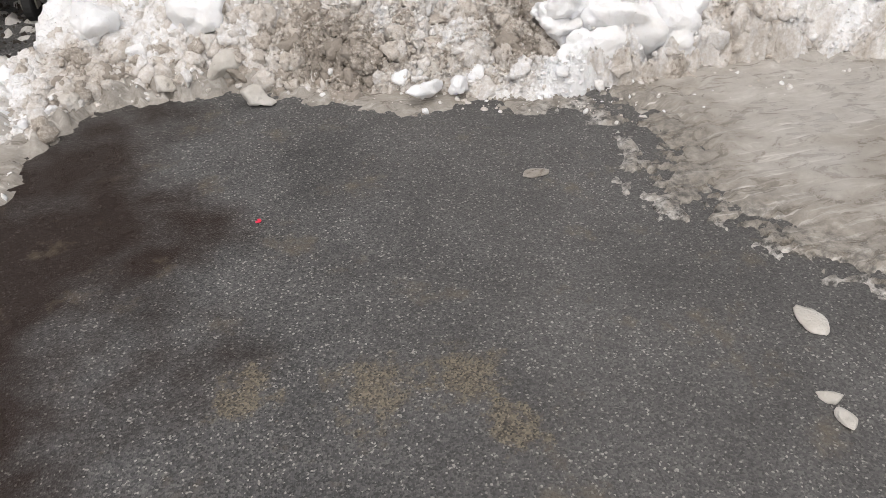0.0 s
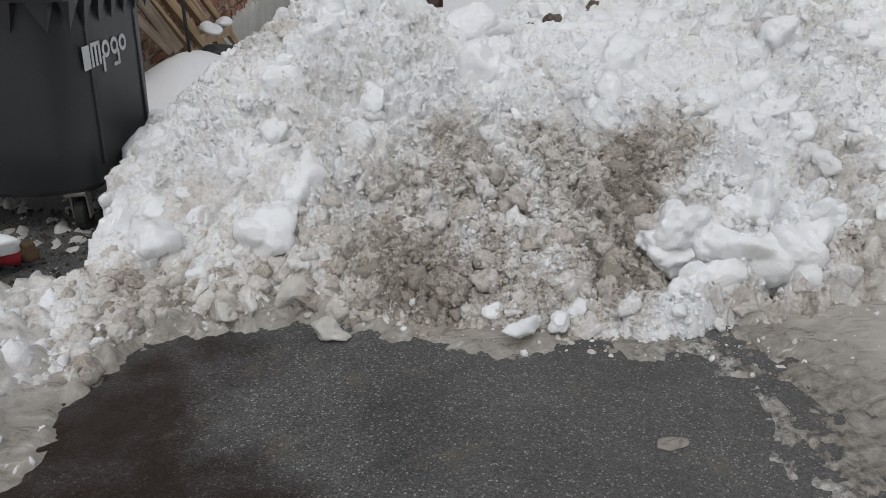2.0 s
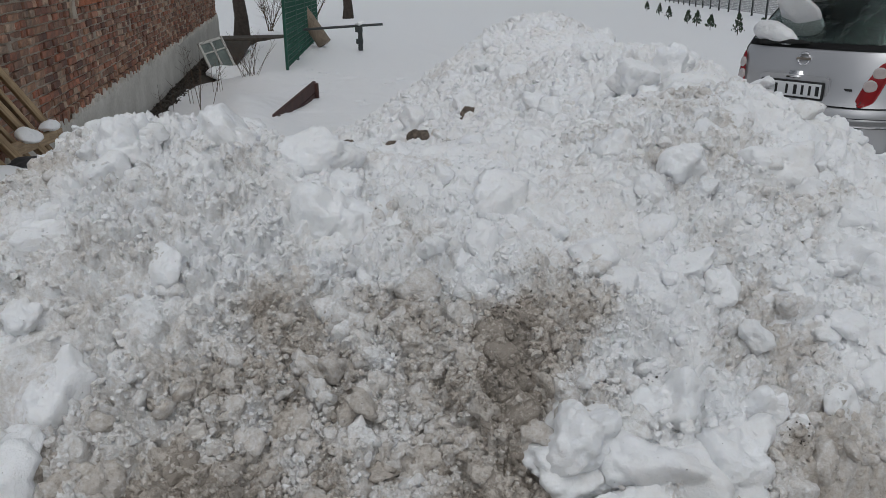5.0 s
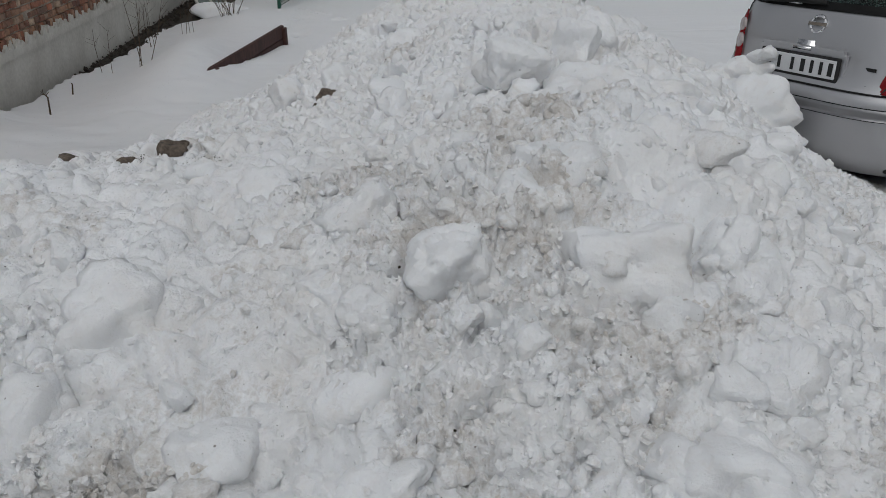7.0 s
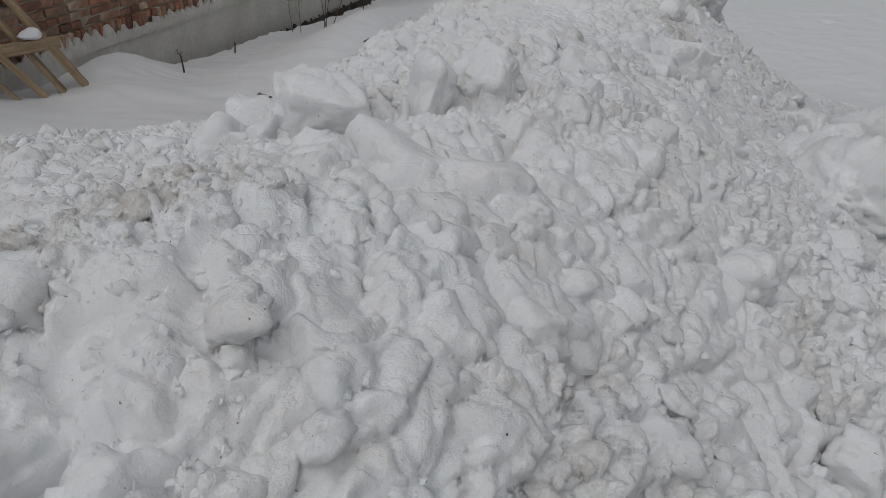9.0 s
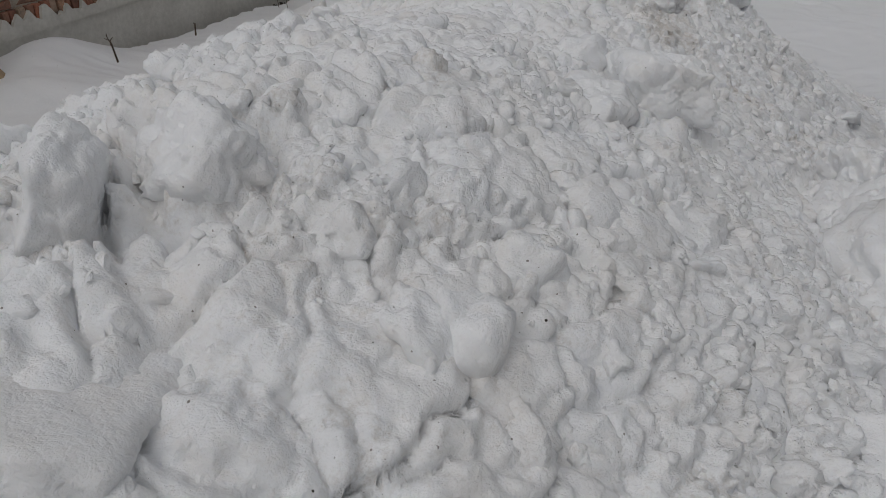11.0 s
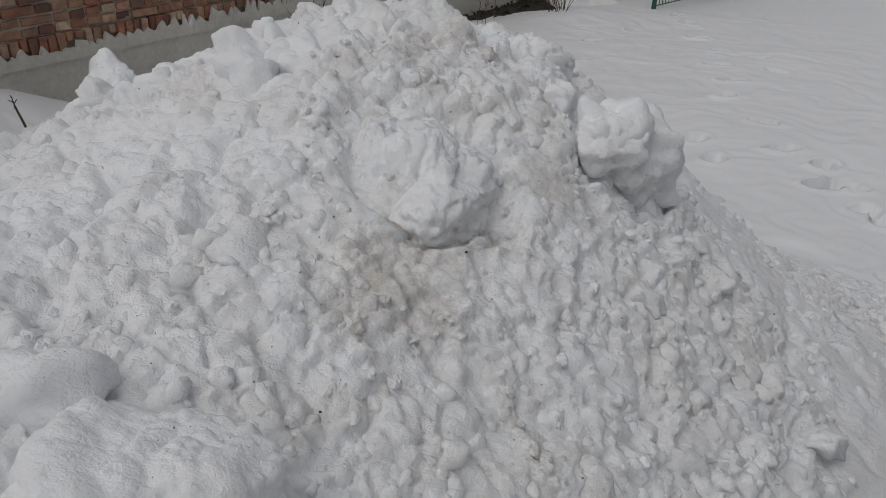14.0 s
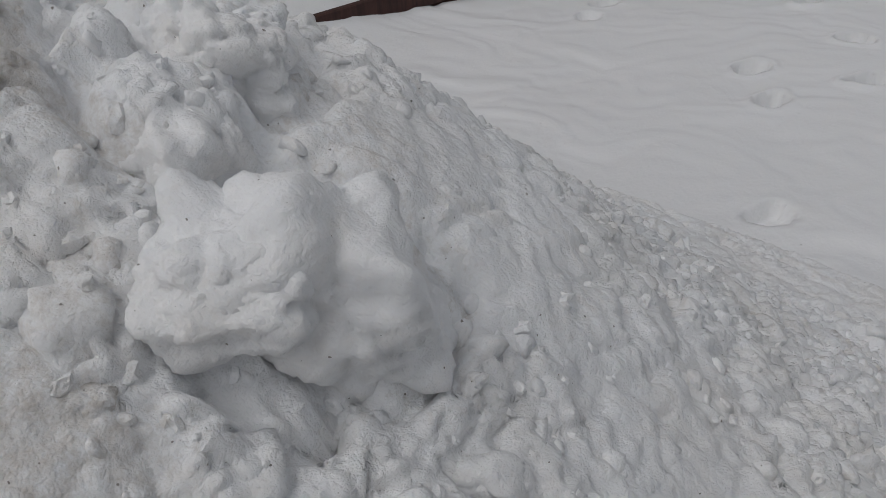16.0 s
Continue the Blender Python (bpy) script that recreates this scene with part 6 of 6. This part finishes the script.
# ---- small things on the asphalt ----
petal = tagged(new("petal", bm_mesh("petal", join_bm(box_bm(0.017, 0.012, 0.003, (0, 0, 0.003), 0.001), box_bm(0.010, 0.012, 0.003, (0.007, 0.006, 0.004), 0.001)), PETAL)), "small bright red scrap on the wet asphalt", "scrap")
petal.matrix_basis = pose(-0.25, 2.02, 0.001, 0, 6, 20)
for k, (x, y, sx, sy, sz, mat, label) in enumerate((
    (-0.25, 2.86, 0.12, 0.075, 0.075, SNOW_GREY, "single grey lump of ice at the asphalt's edge"),
    (0.40, 2.71, 0.13, 0.07, 0.07, SNOW, "clean white lump of snow at the heap's foot"),
    (0.54, 2.72, 0.09, 0.07, 0.06, SNOW, "clean white lump of snow at the heap's foot"),
    (0.33, 2.84, 0.07, 0.06, 0.06, SNOW, "clean white lump of snow at the heap's foot"),
    (0.62, 2.80, 0.08, 0.07, 0.07, SNOW, "clean white lump of snow at the heap's foot"),
    (0.45, 2.86, 0.13, 0.10, 0.10, SNOW_GREY, "grey lump of snow at the heap's foot"),
    (-0.37, 3.07, 0.15, 0.11, 0.12, SNOW_GREY, "big grey clod of dirty snow at the heap's foot"),
    (-0.22, 3.02, 0.07, 0.05, 0.06, SNOW_GREY, "grey clod of dirty snow at the heap's foot"),
    (-0.62, 3.05, 0.13, 0.09, 0.07, SNOW_GREY, "grey clod of dirty snow at the heap's foot"),
    (-0.80, 3.03, 0.08, 0.07, 0.06, SNOW_GREY, "grey clod of dirty snow at the heap's foot"),
    (-0.98, 2.96, 0.10, 0.08, 0.07, SNOW_GREY, "grey clod of dirty snow at the heap's foot"),
    (-0.02, 3.00, 0.10, 0.07, 0.07, SNOW_GREY, "grey clod of dirty snow at the heap's foot"),
    (0.12, 2.92, 0.08, 0.06, 0.05, SNOW_GREY, "grey clod of dirty snow at the heap's foot"),
    (1.17, 1.24, 0.12, 0.06, 0.022, SNOW_GREY, "flat wet scrap of snow on the asphalt"),
    (1.06, 1.00, 0.06, 0.04, 0.02, SNOW_GREY, "flat wet scrap of snow on the asphalt"),
    (1.06, 0.93, 0.04, 0.06, 0.02, SNOW_GREY, "flat wet scrap of snow on the asphalt"),
    (0.67, 2.10, 0.085, 0.06, 0.014, ICE, "thin scrap of ice on the asphalt"),
)):
    ob = new("ice_lump", lump_mesh("ice_lump", 120 + 3.1 * k, mat, 4, (sx, sy, sz), 0.9 if sz > 0.04 else 0.3, 13, soft=20.0))
    ob.matrix_basis = pose(x, y, sz * 0.32 + (0.03 if y > 2.9 or y > 2.6 and x > 0 else 0), 0, 0, 35 * k)
    tagged(ob, label, "ice lump", group="loose lumps on the asphalt")
